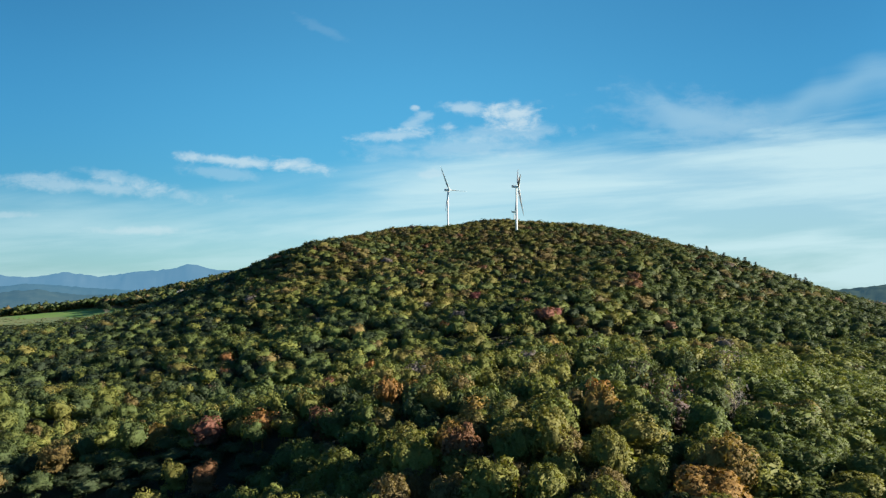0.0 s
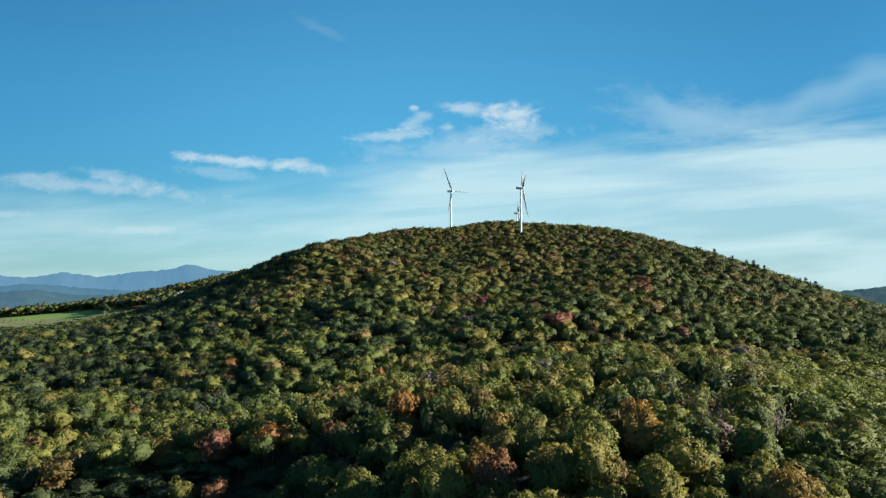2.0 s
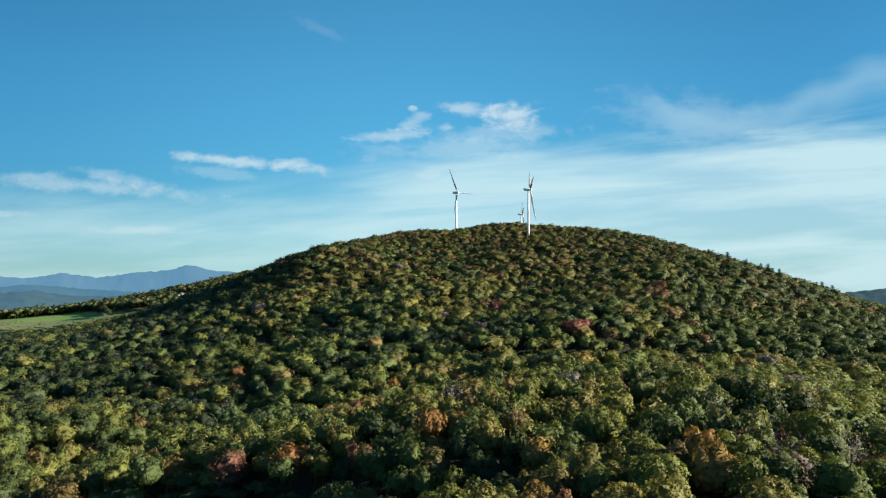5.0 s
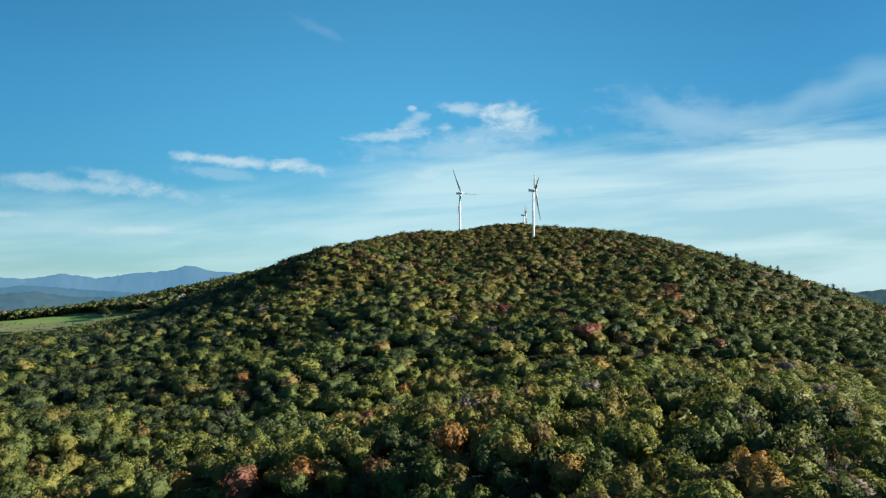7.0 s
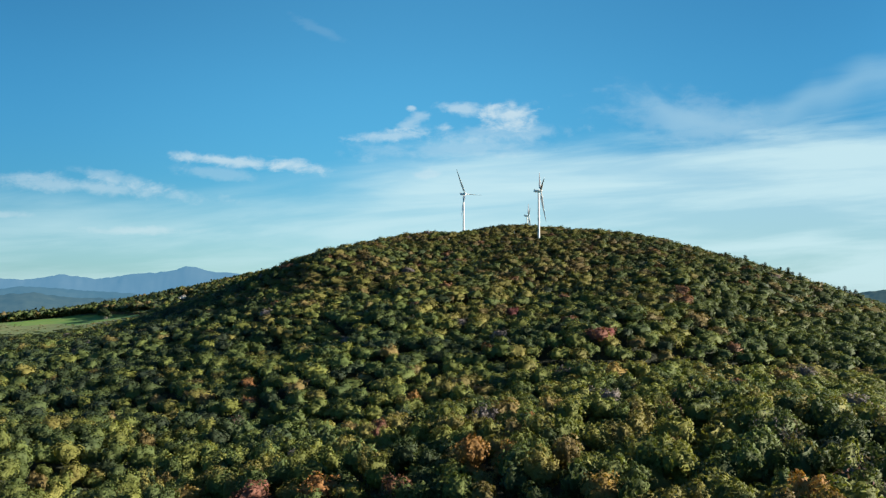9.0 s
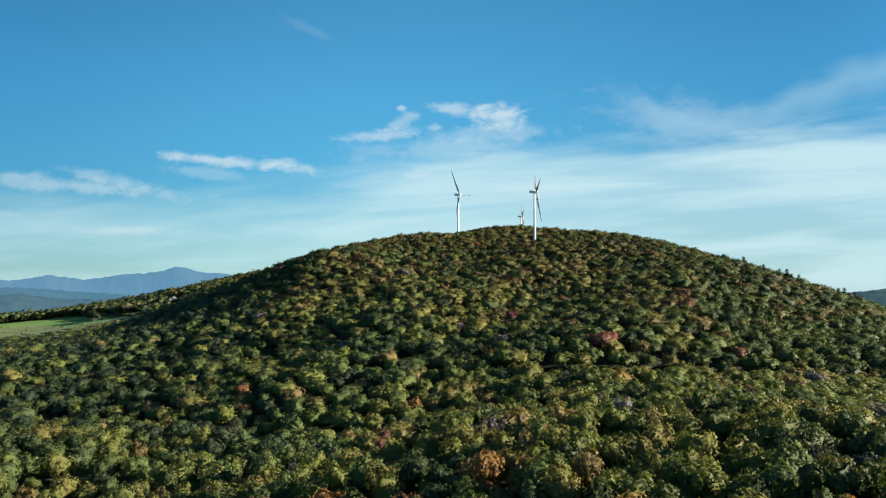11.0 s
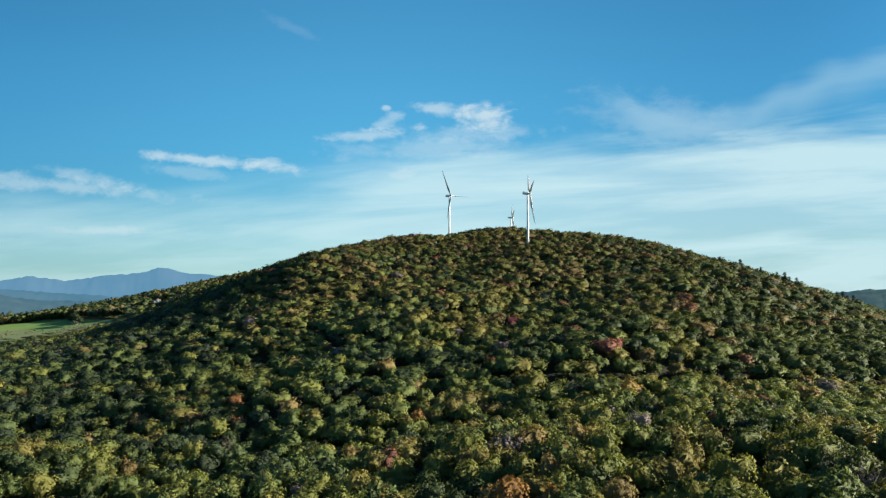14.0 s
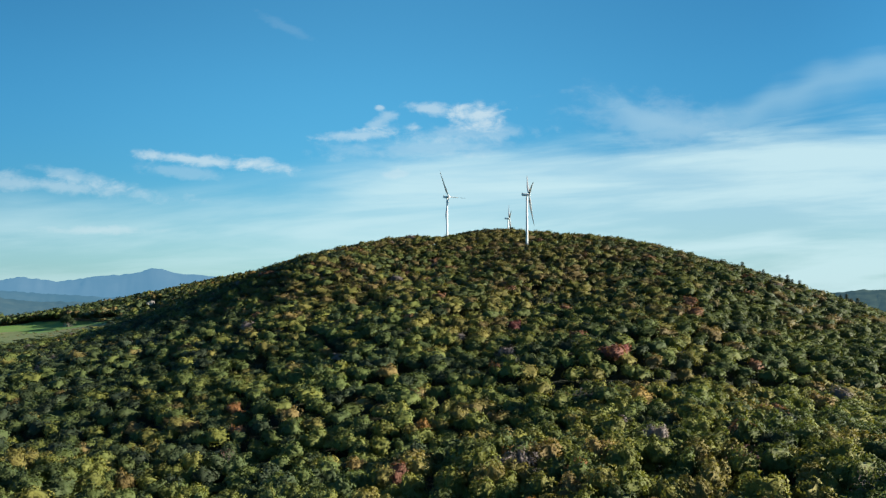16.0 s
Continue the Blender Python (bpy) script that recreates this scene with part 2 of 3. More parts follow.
FAR_TEAL = painted_haze_material("far_valley_hazed_forest", [(0.35, (0.008, 0.014, 0.012)), (0.65, (0.024, 0.030, 0.022))], (0.022, 0.054, 0.080), 0.012)
FAR_RIGHT = painted_haze_material("far_ridge_hazed_forest", [(0.35, (0.02, 0.03, 0.02)), (0.65, (0.05, 0.065, 0.04))], (0.012, 0.028, 0.040), 0.012)

# ---- the lie of the land ----
# each hill: x, y, half widths along and across, turn in degrees, rise (of the tree tops)
HILLS = ((34, 1409, 466, 493, 4, 185.8), (379, 965, 282, 390, 0, 58.2), (-440, 2157, 363, 647, 17, 141.0), (77, 317, 183, 297, -3, 48.8),
         (-184, 569, 316, 97, -15, -23.8), (-199, 1091, 116, 215, 25, 40.5), (115, 1505, 98, 188, 24, 20.0), (161, 774, 95, 282, -43, 28.0),
         (-943, 2341, 350, 343, 1, 50.0), (-62, 804, 106, 407, -38, 31.8), (335, 1293, 158, 261, 9, 26.7), (192, 1959, 230, 231, 0, 135.0))
# smaller swells and hollows on them
SWELLS = ((-140, 252, 104, 50, 10, -30), (-61, 207, 40, 56, 0, -6.2), (29, 210, 31, 61, 0, 5.9), (6, 1412, 40, 77, 0, -9.9), (128, 1222, 48, 60, 0, -7.1),
          (152, 605, 162, 24, 4, -16), (-370, 1098, 89, 170, 19, 7.8), (-96, 590, 73, 48, 1, 13.5), (-226, 864, 98, 114, 0, 17.7), (17, 261, 51, 15, -1, -9.8),
          (-224, 442, 62, 73, 0, -14.3), (-115, 304, 39, 43, 0, 3.9), (-172, 731, 61, 59, 0, -13.4), (-399, 919, 120, 119, 0, 9.3), (53, 325, 48, 63, 2, -11.1))
CANOPY = 17.0
HOUSE = (-708, 1925)
FIELD = ((-1230, 1970), (-1030, 2010), (-940, 1970), (-740, 1740), (-655, 1560), (-610, 1430), (-720, 1410), (-880, 1450), (-1180, 1670))
TURBINES = ((130, 1250, 281), (10, 1443, 302), (193, 1910, 308))


def canopy(x, y):
    z = 20.45 + 0.0047 * x + 0.0003 * y
    for cx, cy, su, sv, turn, rise in HILLS + SWELLS:
        c, s = math.cos(radians(turn)), math.sin(radians(turn))
        a, b = ((x - cx) * c + (y - cy) * s) / su, ((y - cy) * c - (x - cx) * s) / sv
        z = z + rise * np.exp(-a * a - b * b)
    return z


def field_depth(x, y):
    """Metres inside the edge of the meadow (negative outside)."""
    best, inside = np.full(np.shape(x), 1e9), np.zeros(np.shape(x), bool)
    for (ax, ay), (bx, by) in zip(FIELD, FIELD[1:] + FIELD[:1]):
        dx, dy = bx - ax, by - ay
        k = np.clip(((x - ax) * dx + (y - ay) * dy) / (dx * dx + dy * dy), 0, 1)
        best = np.minimum(best, np.hypot(x - ax - k * dx, y - ay - k * dy))
        cross = (ay > y) != (by > y)
        inside ^= cross & (x < dx * (y - ay) / (dy if dy else 1e-9) + ax)
    return np.where(inside, best, -best)


def past_meadow(x, y):
    """1 on the far side of the meadow, 0 on the near side."""
    return np.clip(((x + 1230) * 0.37 + (y - 1980) * 0.93) / 20, 0, 1) * np.clip((y - 1500) / 100, 0, 1)


def ground_height(x, y):
    # ground under meadow and house lifted to fit the camera's view of them
    m = np.clip((np.maximum(field_depth(x, y) + 28 * past_meadow(x, y), 12 - np.hypot(x - HOUSE[0], y - HOUSE[1])) + 45) / 45, 0, 1)
    house_lift = 0.5 * np.exp(-((x - HOUSE[0]) ** 2 + (y - HOUSE[1]) ** 2) / 32.0 ** 2)
    return canopy(x, y) - CANOPY * (1 - m * m * (3 - 2 * m)) - 1.0 * m + house_lift


def mesh_from(name, verts, tris, mats, hue=None, quads=None, face_mat=None, flat=True, tone=None, normals=None):
    me = bpy.data.meshes.new(name)
    nt_, nq = len(tris), 0 if quads is None else len(quads)
    me.vertices.add(len(verts))
    me.vertices.foreach_set("co", np.asarray(verts, np.float32).ravel())
    loops = np.asarray(tris, np.int32).ravel()
    starts = np.arange(nt_, dtype=np.int32) * 3
    if nq:
        starts = np.concatenate([starts, nt_ * 3 + np.arange(nq, dtype=np.int32) * 4])
        loops = np.concatenate([loops, np.asarray(quads, np.int32).ravel()])
    me.loops.add(len(loops))
    me.loops.foreach_set("vertex_index", loops)
    me.polygons.add(nt_ + nq)
    me.polygons.foreach_set("loop_start", starts)
    for m in mats:
        me.materials.append(m)
    if face_mat is not None:
        me.polygons.foreach_set("material_index", np.asarray(face_mat, np.int32))
    if not flat or normals is not None:
        me.polygons.foreach_set("use_smooth", np.ones(nt_ + nq, bool))
    if hue is not None:
        at = me.attributes.new("hue", "FLOAT", "POINT")
        at.data.foreach_set("value", np.asarray(hue, np.float32))
        at = me.attributes.new("tone", "FLOAT", "POINT")
        at.data.foreach_set("value", np.asarray(np.ones(len(verts)) if tone is None else tone, np.float32))
    if normals is not None:
        at = me.attributes.new("custom_normal", "FLOAT_VECTOR", "POINT")
        at.data.foreach_set("vector", np.asarray(normals, np.float32).ravel())
    me.update(calc_edges=True)
    return me


def grid_faces(nx, ny):
    i = np.arange(nx * ny).reshape(ny, nx)
    return np.stack([i[:-1, :-1], i[:-1, 1:], i[1:, 1:], i[1:, :-1]], -1).reshape(-1, 4)


def build_ground():
    xs = np.concatenate([np.arange(-7000, -1700, 260), np.arange(-1700, 1300, 20), np.arange(1300, 7001, 260)]).astype(float)
    ys = np.concatenate([np.arange(-5000, -400, 260), np.arange(-400, 2700, 20), np.arange(2700, 7001, 240)]).astype(float)
    gx, gy = np.meshgrid(xs, ys)
    gz = ground_height(gx, gy)
    q = grid_faces(len(xs), len(ys))
    v = np.stack([gx, gy, gz], -1).reshape(-1, 3)
    mid = v[q].mean(1)
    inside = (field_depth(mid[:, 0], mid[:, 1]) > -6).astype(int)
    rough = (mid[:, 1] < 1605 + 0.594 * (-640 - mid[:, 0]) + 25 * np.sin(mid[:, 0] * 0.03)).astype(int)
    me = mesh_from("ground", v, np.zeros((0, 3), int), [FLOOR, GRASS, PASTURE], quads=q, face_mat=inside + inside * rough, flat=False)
    tagged(new("ground", me), "dark wooded hillside ground with a green meadow", "ground", kind="structure")


build_ground()


def bell(a, centre, width, rise):
    return rise * np.exp(-((a - centre) / width) ** 2)


def ridge_line(name, far, lo, hi, slope_of, mat, seed, rough, label, category="mountain"):
    """A far range as a polar strip of hills, seen from the middle of the flight."""
    ox, oy, oz = -34.0, 50.0, 113.0
    az_deg = np.arange(lo, hi + 0.01, 0.15)
    rad = np.array([-620, -480, -360, -260, -170, -100, -50, -20, 0, 40, 90])
    v = []
    for k, r in enumerate(rad):
        for a in az_deg:
            top = slope_of(a) * far
            n = noise.fractal(Vector((a * 0.55 + r * 0.012, r * 0.011, seed)), 0.9, 2.1, 5)
            fine = noise.fractal(Vector((a * 1.3 + r * 0.008, r * 0.012, seed + 9)), 0.7, 2.1, 6)
            fall = (min(0, r) / 620.0)
            z = oz + top + fine * rough * 1.7 - (oz + top + 30) * (abs(fall) ** 1.15) + n * rough * 2.2 * min(1, abs(fall) * 4) * (1 - abs(fall)) - max(0, r) * 0.5
            rr = far + r + n * 22
            v.append((ox + rr * math.sin(radians(a)), oy + rr * math.cos(radians(a)), z))
    me = mesh_from(name, v, np.zeros((0, 3), int), [mat], quads=grid_faces(len(az_deg), len(rad)), flat=False)
    return tagged(new(name, me), label, category, kind="structure")


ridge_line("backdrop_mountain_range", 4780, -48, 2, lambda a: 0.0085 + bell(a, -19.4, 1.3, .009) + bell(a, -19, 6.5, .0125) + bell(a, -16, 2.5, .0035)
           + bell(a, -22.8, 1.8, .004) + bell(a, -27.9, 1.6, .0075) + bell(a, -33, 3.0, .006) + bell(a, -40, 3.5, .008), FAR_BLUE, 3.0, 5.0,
           "mountain range far beyond the valley, its blue haze painted in")
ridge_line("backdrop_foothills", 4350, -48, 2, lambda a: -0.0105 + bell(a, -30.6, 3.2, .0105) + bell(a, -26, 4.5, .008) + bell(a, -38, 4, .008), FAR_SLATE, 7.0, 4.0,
           "low wooded foothills, their blue-grey haze painted in", "hill")
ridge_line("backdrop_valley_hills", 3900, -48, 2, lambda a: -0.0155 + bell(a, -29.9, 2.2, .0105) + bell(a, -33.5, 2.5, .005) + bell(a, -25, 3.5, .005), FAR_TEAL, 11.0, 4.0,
           "dark wooded hills across the valley floor with painted teal haze", "hill")
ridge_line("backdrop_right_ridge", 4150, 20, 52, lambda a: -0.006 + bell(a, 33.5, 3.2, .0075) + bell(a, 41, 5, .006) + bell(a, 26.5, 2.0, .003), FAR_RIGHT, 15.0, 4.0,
           "dark wooded ridge on the horizon with painted blue-green haze", "hill")

# ---- tree shapes ----


def icosphere(level):
    bm = bmesh.new()
    bmesh.ops.create_icosphere(bm, subdivisions=level, radius=1.0)
    bm.verts.ensure_lookup_table()
    v = np.array([p.co[:] for p in bm.verts])
    t = np.array([[p.index for p in f.verts] for f in bm.faces])
    bm.free()
    return v, t


ICO = {k: icosphere(k) for k in (1, 2, 3)}


def unit(v):
    return v / np.maximum(np.linalg.norm(v, axis=-1, keepdims=True), 1e-9)


def lobes_of(rng, count, spread=0.66):
    """Centres and radii of the boughs that make up a crown of radius 1 about (0, 0, 0)."""
    c = [(0, 0, 0.0)]
    r = [0.55]
    for k in range(count):
        a = k * 2.4 + rng.uniform(-0.5, 0.5)
        up = rng.uniform(-0.35, 0.95)
        flat = math.sqrt(max(0.05, 1 - up * up))
        s = spread * rng.uniform(0.8, 1.15)
        c.append((math.cos(a) * flat * s, math.sin(a) * flat * s, up * s))
        r.append(rng.uniform(0.75, 1.25) * 1.15 / math.sqrt(count + 1) + 0.05)
    return np.array(c), np.array(r)


def reach(dirs, c, r):
    """How far the union of the boughs reaches from the middle along each direction."""
    b = dirs @ c.T
    disc = b * b - (c * c).sum(1) + r * r
    return np.where(disc > 0, b + np.sqrt(np.maximum(disc, 0)), 0.25).max(1)


def crown_core(rng, level, c, r, shrink, ragged=0.08, cut=-0.75):
    """The closed inside of a crown: points, triangles and the way each point faces."""
    v, t = ICO[level]
    d = unit(v + rng.normal(0, 0.05, v.shape))
    p = d * (reach(d, c, r) * shrink * (1 + rng.normal(0, ragged, len(d))))[:, None]
    keep = (v[t][:, :, 2].mean(1) > cut)
    t = t[keep]
    used = np.unique(t)
    back = np.zeros(len(v), int)
    back[used] = np.arange(len(used))
    p = p[used]
    near = (np.linalg.norm(p[:, None] - c[None], axis=2) - r).argmin(1)
    return p, back[t], unit(unit(p - c[near]) + 0.35 * unit(p) + rng.normal(0, 0.15, p.shape))


def leaf_cards(rng, n, c, r, size, low=-0.55):
    """n small pointed leaf sprays on the outside of the boughs, facing out as the bough does."""
    d = unit(rng.normal(0, 1, (n * 7, 3)) + (0, 0, 0.35))
    k = rng.integers(0, len(c), len(d))
    p = c[k] + d * (r[k] * rng.uniform(0.88, 1.10, len(d)))[:, None]
    far = (((p[:, None, :] - c[None]) ** 2).sum(2) < (r * 0.86) ** 2).any(1)
    ok = ~far & (p[:, 2] > low)
    p, d = p[ok][:n], d[ok][:n]
    m = len(p)
    nrm = unit(d + rng.normal(0, 0.5, d.shape) + (0, 0, 0.1))
    a = unit(np.cross(nrm, rng.normal(0, 1, nrm.shape)))
    b = np.cross(nrm, a)
    s = size * rng.uniform(0.6, 1.45, (m, 1))
    q = np.stack([p - a * s * rng.uniform(.6, 1.1, (m, 1)) - b * s * rng.uniform(.2, .7, (m, 1)), p + a * s * rng.uniform(.6, 1.1, (m, 1)) - b * s * rng.uniform(.2, .7, (m, 1)),
                  p + b * s * rng.uniform(.7, 1.3, (m, 1)) + nrm * s * rng.uniform(-.2, .6, (m, 1))], 1)
    face = unit(d + 0.35 * unit(p) + rng.normal(0, 0.16, d.shape))
    t = np.arange(m * 3).reshape(m, 3)
    wrong = (np.cross(q[:, 1] - q[:, 0], q[:, 2] - q[:, 0]) * face).sum(1) < 0
    t[wrong] = t[wrong][:, ::-1]
    return q.reshape(-1, 3), t, np.repeat(face, 3, axis=0)


def join(parts):
    """Joins (points, triangles) or (points, triangles, normals)."""
    vs, ts, n = [], [], 0
    for v, t, *_ in parts:
        vs.append(v), ts.append(t + n)
        n += len(v)
    if len(parts[0]) == 3:
        return np.concatenate(vs), np.concatenate(ts), np.concatenate([p[2] for p in parts])
    return np.concatenate(vs), np.concatenate(ts)


CROWN = np.array((5.9, 5.9, 7.2))       # half sizes of a common crown, m
CROWN_AT = 10.8                          # height of its middle


def crown_shape(seed, level, shrink, cards, size, boughs=9, cut=-0.75, ragged=0.08, domed=0.0):
    rng = np.random.default_rng(seed)
    c, r = lobes_of(rng, boughs)
    parts = [crown_core(rng, level, c, r, shrink, ragged, cut)]
    if cards:
        parts.append(leaf_cards(rng, cards, c, r, size))
    v, t, n = join(parts)
    return v * CROWN + (0, 0, CROWN_AT), t, unit(unit(n / CROWN) + (0, 0, domed))


def limb(p0, p1, r0, r1, sides=5, bend=(0, 0, 0), rings=4):
    p0, p1, bend = np.array(p0, float), np.array(p1, float), np.array(bend, float)
    w = unit(p1 - p0)
    a = unit(np.cross(w, (0.3, 1, 0.2)))
    b = np.cross(w, a)
    v, t = [], []
    for k in range(rings):
        s = k / (rings - 1)
        for j in range(sides):
            ang = 2 * math.pi * j / sides
            v.append(p0 + (p1 - p0) * s + bend * (4 * s * (1 - s)) + (a * math.cos(ang) + b * math.sin(ang)) * (r0 + (r1 - r0) * s))
    for k in range(rings - 1):
        for j in range(sides):
            p, q = k * sides + j, k * sides + (j + 1) % sides
            t += [(p, q, q + sides), (p, q + sides, p + sides)]
    return np.array(v), np.array(t)


def trunk_shape(seed, limbs=5):
    rng = np.random.default_rng(seed)
    parts = [limb((0, 0, -0.6), (rng.uniform(-.5, .5), rng.uniform(-.5, .5), 10.5), 0.36, 0.12, 6, (0.2, -0.15, 0), 5)]
    for k in range(limbs):
        a, z = k * 2.4 + rng.uniform(-.4, .4), rng.uniform(4.5, 8.5)
        parts.append(limb((0, 0, z), (math.cos(a) * 3.2, math.sin(a) * 3.2, z + rng.uniform(2, 4)), 0.16, 0.05, 4, (0, 0, 0.4), 3))
    return join(parts)


def bare_shape(seed):
    """A leafless crown: limbs that fork into fine twigs."""
    rng = np.random.default_rng(seed)
    parts = [limb((0, 0, -0.6), (0.2, 0.1, 9), 0.34, 0.16, 6, (0.2, 0, 0), 4)]
    for k in range(11):
        a, z = k * 2.4, rng.uniform(4, 9)
        tip = np.array((math.cos(a) * rng.uniform(2, 4), math.sin(a) * rng.uniform(2, 4), z + rng.uniform(2.5, 6)))
        parts.append(limb((0, 0, z), tip, 0.13, 0.06, 4, (0, 0, 0.3), 3))
        for j in range(20):
            s = rng.uniform(0.35, 1)
            q = np.array((0, 0, z)) + (tip - (0, 0, z)) * s
            parts.append(limb(q, q + unit(rng.normal(0, 1, 3) + (0, 0, 0.9)) * rng.uniform(1.2, 2.8), 0.07, 0.03, 3, (0, 0, 0.1), 2))
    return join(parts)


# ---- where the trees stand ----
SPECIAL = ((35, 759, .95), (102, 654, .93), (85, 554, .66), (204, 757, .85), (4, 645, .82), (-70, 434, .88), (-94, 507, .60), (-110, 336, .90), (-84, 335, .78),
           (-53, 313, .88), (-25, 331, .76), (-12, 323, .74), (12, 280, .68), (85, 415, .86), (152, 515, .87), (-191, 632, .82), (-180, 595, .84), (-286, 604, .55),
           (-170, 408, .56), (205, 646, .86), (2, 375, .80), (50, 369, .62), (-15, 440, .74), (-55, 551, .75), (-196, 545, .40), (93, 641, .90), (48, 896, .88), (23, 997, .78))
SPECIAL_NEAR = ((3, 211, .74), (5, 193, .84), (48, 215, .72), (61, 173, .70), (58, 159, .72), (66, 168, .66), (-97, 294, .84),
                (1, 172, .50), (-111, 298, .42), (-116, 286, .42), (53, 196, .47), (32, 210, .38), (50, 226, .78), (88, 421, .85), (-144, 356, .66), (-180, 335, .62))


def value_noise(x, y, size, seed):
    """Smooth random field from 0 to 1 with patches of that size."""
    rng = np.random.default_rng(seed)
    table = rng.random((64, 64))
    fx, fy = np.asarray(x) / size + 500.0, np.asarray(y) / size + 500.0
    ix, iy = np.floor(fx).astype(int), np.floor(fy).astype(int)
    tx, ty = fx - ix, fy - iy
    tx, ty = tx * tx * (3 - 2 * tx), ty * ty * (3 - 2 * ty)
    g = lambda i, j: table[i % 64, j % 64]
    return (g(ix, iy) * (1 - tx) + g(ix + 1, iy) * tx) * (1 - ty) + (g(ix, iy + 1) * (1 - tx) + g(ix + 1, iy + 1) * tx) * ty


def closed_canopy(x, y):
    """Where broad flat crowns grow into one another, on the right of the spur."""
    spur = np.clip((x - 0.33 * y) / (0.10 * y + 1), 0, 1) * np.clip((600 - y) / 60, 0, 1) * np.clip((y - 60) / 60, 0, 1)
    flank = np.clip((x - 0.24 * y) / (0.08 * y + 1), 0, 1) * np.clip((y - 610) / 40, 0, 1) * np.clip((1350 - y) / 200, 0, 1)
    return np.maximum(spur, 0.85 * flank)


def stand(x0, x1, y0, y1, spacing, seed, keep):
    """Jittered places for trees, with scale and hue, where keep(x, y) holds and no clearing or camera sight line lies.
    """
    rng = np.random.default_rng(seed)
    gx, gy = np.meshgrid(np.arange(x0, x1, spacing), np.arange(y0, y1, spacing * 0.87))
    gx[1::2] += spacing / 2
    x = (gx + rng.uniform(-.34, .34, gx.shape) * spacing).ravel()
    y = (gy + rng.uniform(-.34, .34, gx.shape) * spacing).ravel()
    ok = keep(x, y) & (y >= y0 - spacing * 0.3) & (y < y1 + spacing * 0.12) & (field_depth(x, y) < 2)
    # clearings stretched towards the camera so that the tower feet show
    for tx, ty, _ in TURBINES:
        ok &= np.hypot(x - tx, (y - ty + 30) * 0.36) > 15
    ok &= np.hypot((x - HOUSE[0] - 34) / 62, (y - HOUSE[1] + 4) / 26) > 1
    # strip without trees that lets the camera see the house
    ok &= ~((np.abs(x - HOUSE[0] + (y - HOUSE[1]) * 0.355) < 25) & (y < HOUSE[1]) & (y > HOUSE[1] - 330))
    x, y = x[ok], y[ok]
    n = len(x)
    base = rng.uniform(0.80, 1.28, n) + 0.40 * (rng.random(n) ** 3)
    size = base * (1.00 + 0.42 * np.clip((y - 330) / 400, 0, 1)) + 0.25 * (value_noise(x, y, 60, 5) - 0.5)
    tall = (base * 0.42 + 0.58) * (1 + rng.uniform(-0.26, 0.20, n) * np.where(y > 560, 0.45, 1.0))
    gaps = np.clip((-30 - x) / 60, 0, 1) * np.clip((1250 - y) / 150, 0, 1)
    tall = tall + gaps * rng.uniform(-0.22, 0.16, n)
    # trees lowered to put the spur's flank in shadow, a few left at full height
    shaded_flank = np.clip((x + 230) / 40, 0, 1) * np.clip((-58 - x) / 40, 0, 1) * np.clip((348 - y) / 14, 0, 1)
    tall = tall * (1 - 0.56 * shaded_flank * (rng.random(n) > 0.17))
    # green on the valley floor, duller and browner towards the top, deep green on the right flank
    h = canopy(x, y)
    mood = 0.29 + 0.05 * np.clip((h - 60) / 80, 0, 1) - 0.06 * np.clip((-110 - x) / 60, 0, 1) * np.clip((620 - y) / 80, 0, 1) - 0.10 * np.clip((x - 150) / 200, 0, 1) * np.clip((y - 380) / 150, 0, 1)
    valley = np.clip((-40 - x) / 80, 0, 1) * np.clip((900 - y) / 150, 0, 1)
    # far-left slope takes darker greens, its shade painted into the leaf hue
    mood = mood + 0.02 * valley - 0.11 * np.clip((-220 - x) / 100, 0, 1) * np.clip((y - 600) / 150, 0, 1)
    mood = mood + 0.08 * ((x > 20) & (y > 150) & (y < 560)) + 0.04 * ((x > -20) & (y > 600))
    mood = mood + 0.26 * (value_noise(x, y, 95, 1) - 0.5) + 0.16 * (value_noise(x, y, 30, 2) - 0.5)
    closed = closed_canopy(x, y)
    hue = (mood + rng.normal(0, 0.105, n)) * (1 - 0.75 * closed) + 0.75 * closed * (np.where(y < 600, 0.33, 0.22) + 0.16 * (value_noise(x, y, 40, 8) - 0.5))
    size = size + 0.40 * closed * (y < 600)
    tall = tall * (1 - 0.6 * closed) + 0.6 * closed * (0.98 + 0.10 * (value_noise(x, y, 25, 9) - 0.5))
    # trees on the meadow's near edge shrunk so the camera sees the meadow past them
    tall = tall * np.clip(np.maximum((h - ground_height(x, y)) / CANOPY, past_meadow(x, y)), 0.28, 1)
    spur = 0.02 * ((x > -70) & (x < 190) & (y > 140) & (y < 500))
    warm = rng.random(n) < (0.045 + spur + 0.24 * np.clip((h - 70) / 70, 0, 1)) * (1 - np.where(y < 600, 0.8, 0.4) * closed) * (0.3 + 1.4 * value_noise(x, y, 120, 3))
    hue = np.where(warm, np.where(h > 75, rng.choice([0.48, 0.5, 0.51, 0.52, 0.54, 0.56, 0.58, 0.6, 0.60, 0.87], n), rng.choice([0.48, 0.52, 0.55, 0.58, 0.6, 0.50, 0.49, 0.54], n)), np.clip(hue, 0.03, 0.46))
    hue = np.where(rng.random(n) < 0.006, 1.0, hue)
    hue = np.where((y > 1500) & (x < -230), np.where(rng.random(n) < 0.14, 0.51, hue * 0.65 + 0.05), hue)
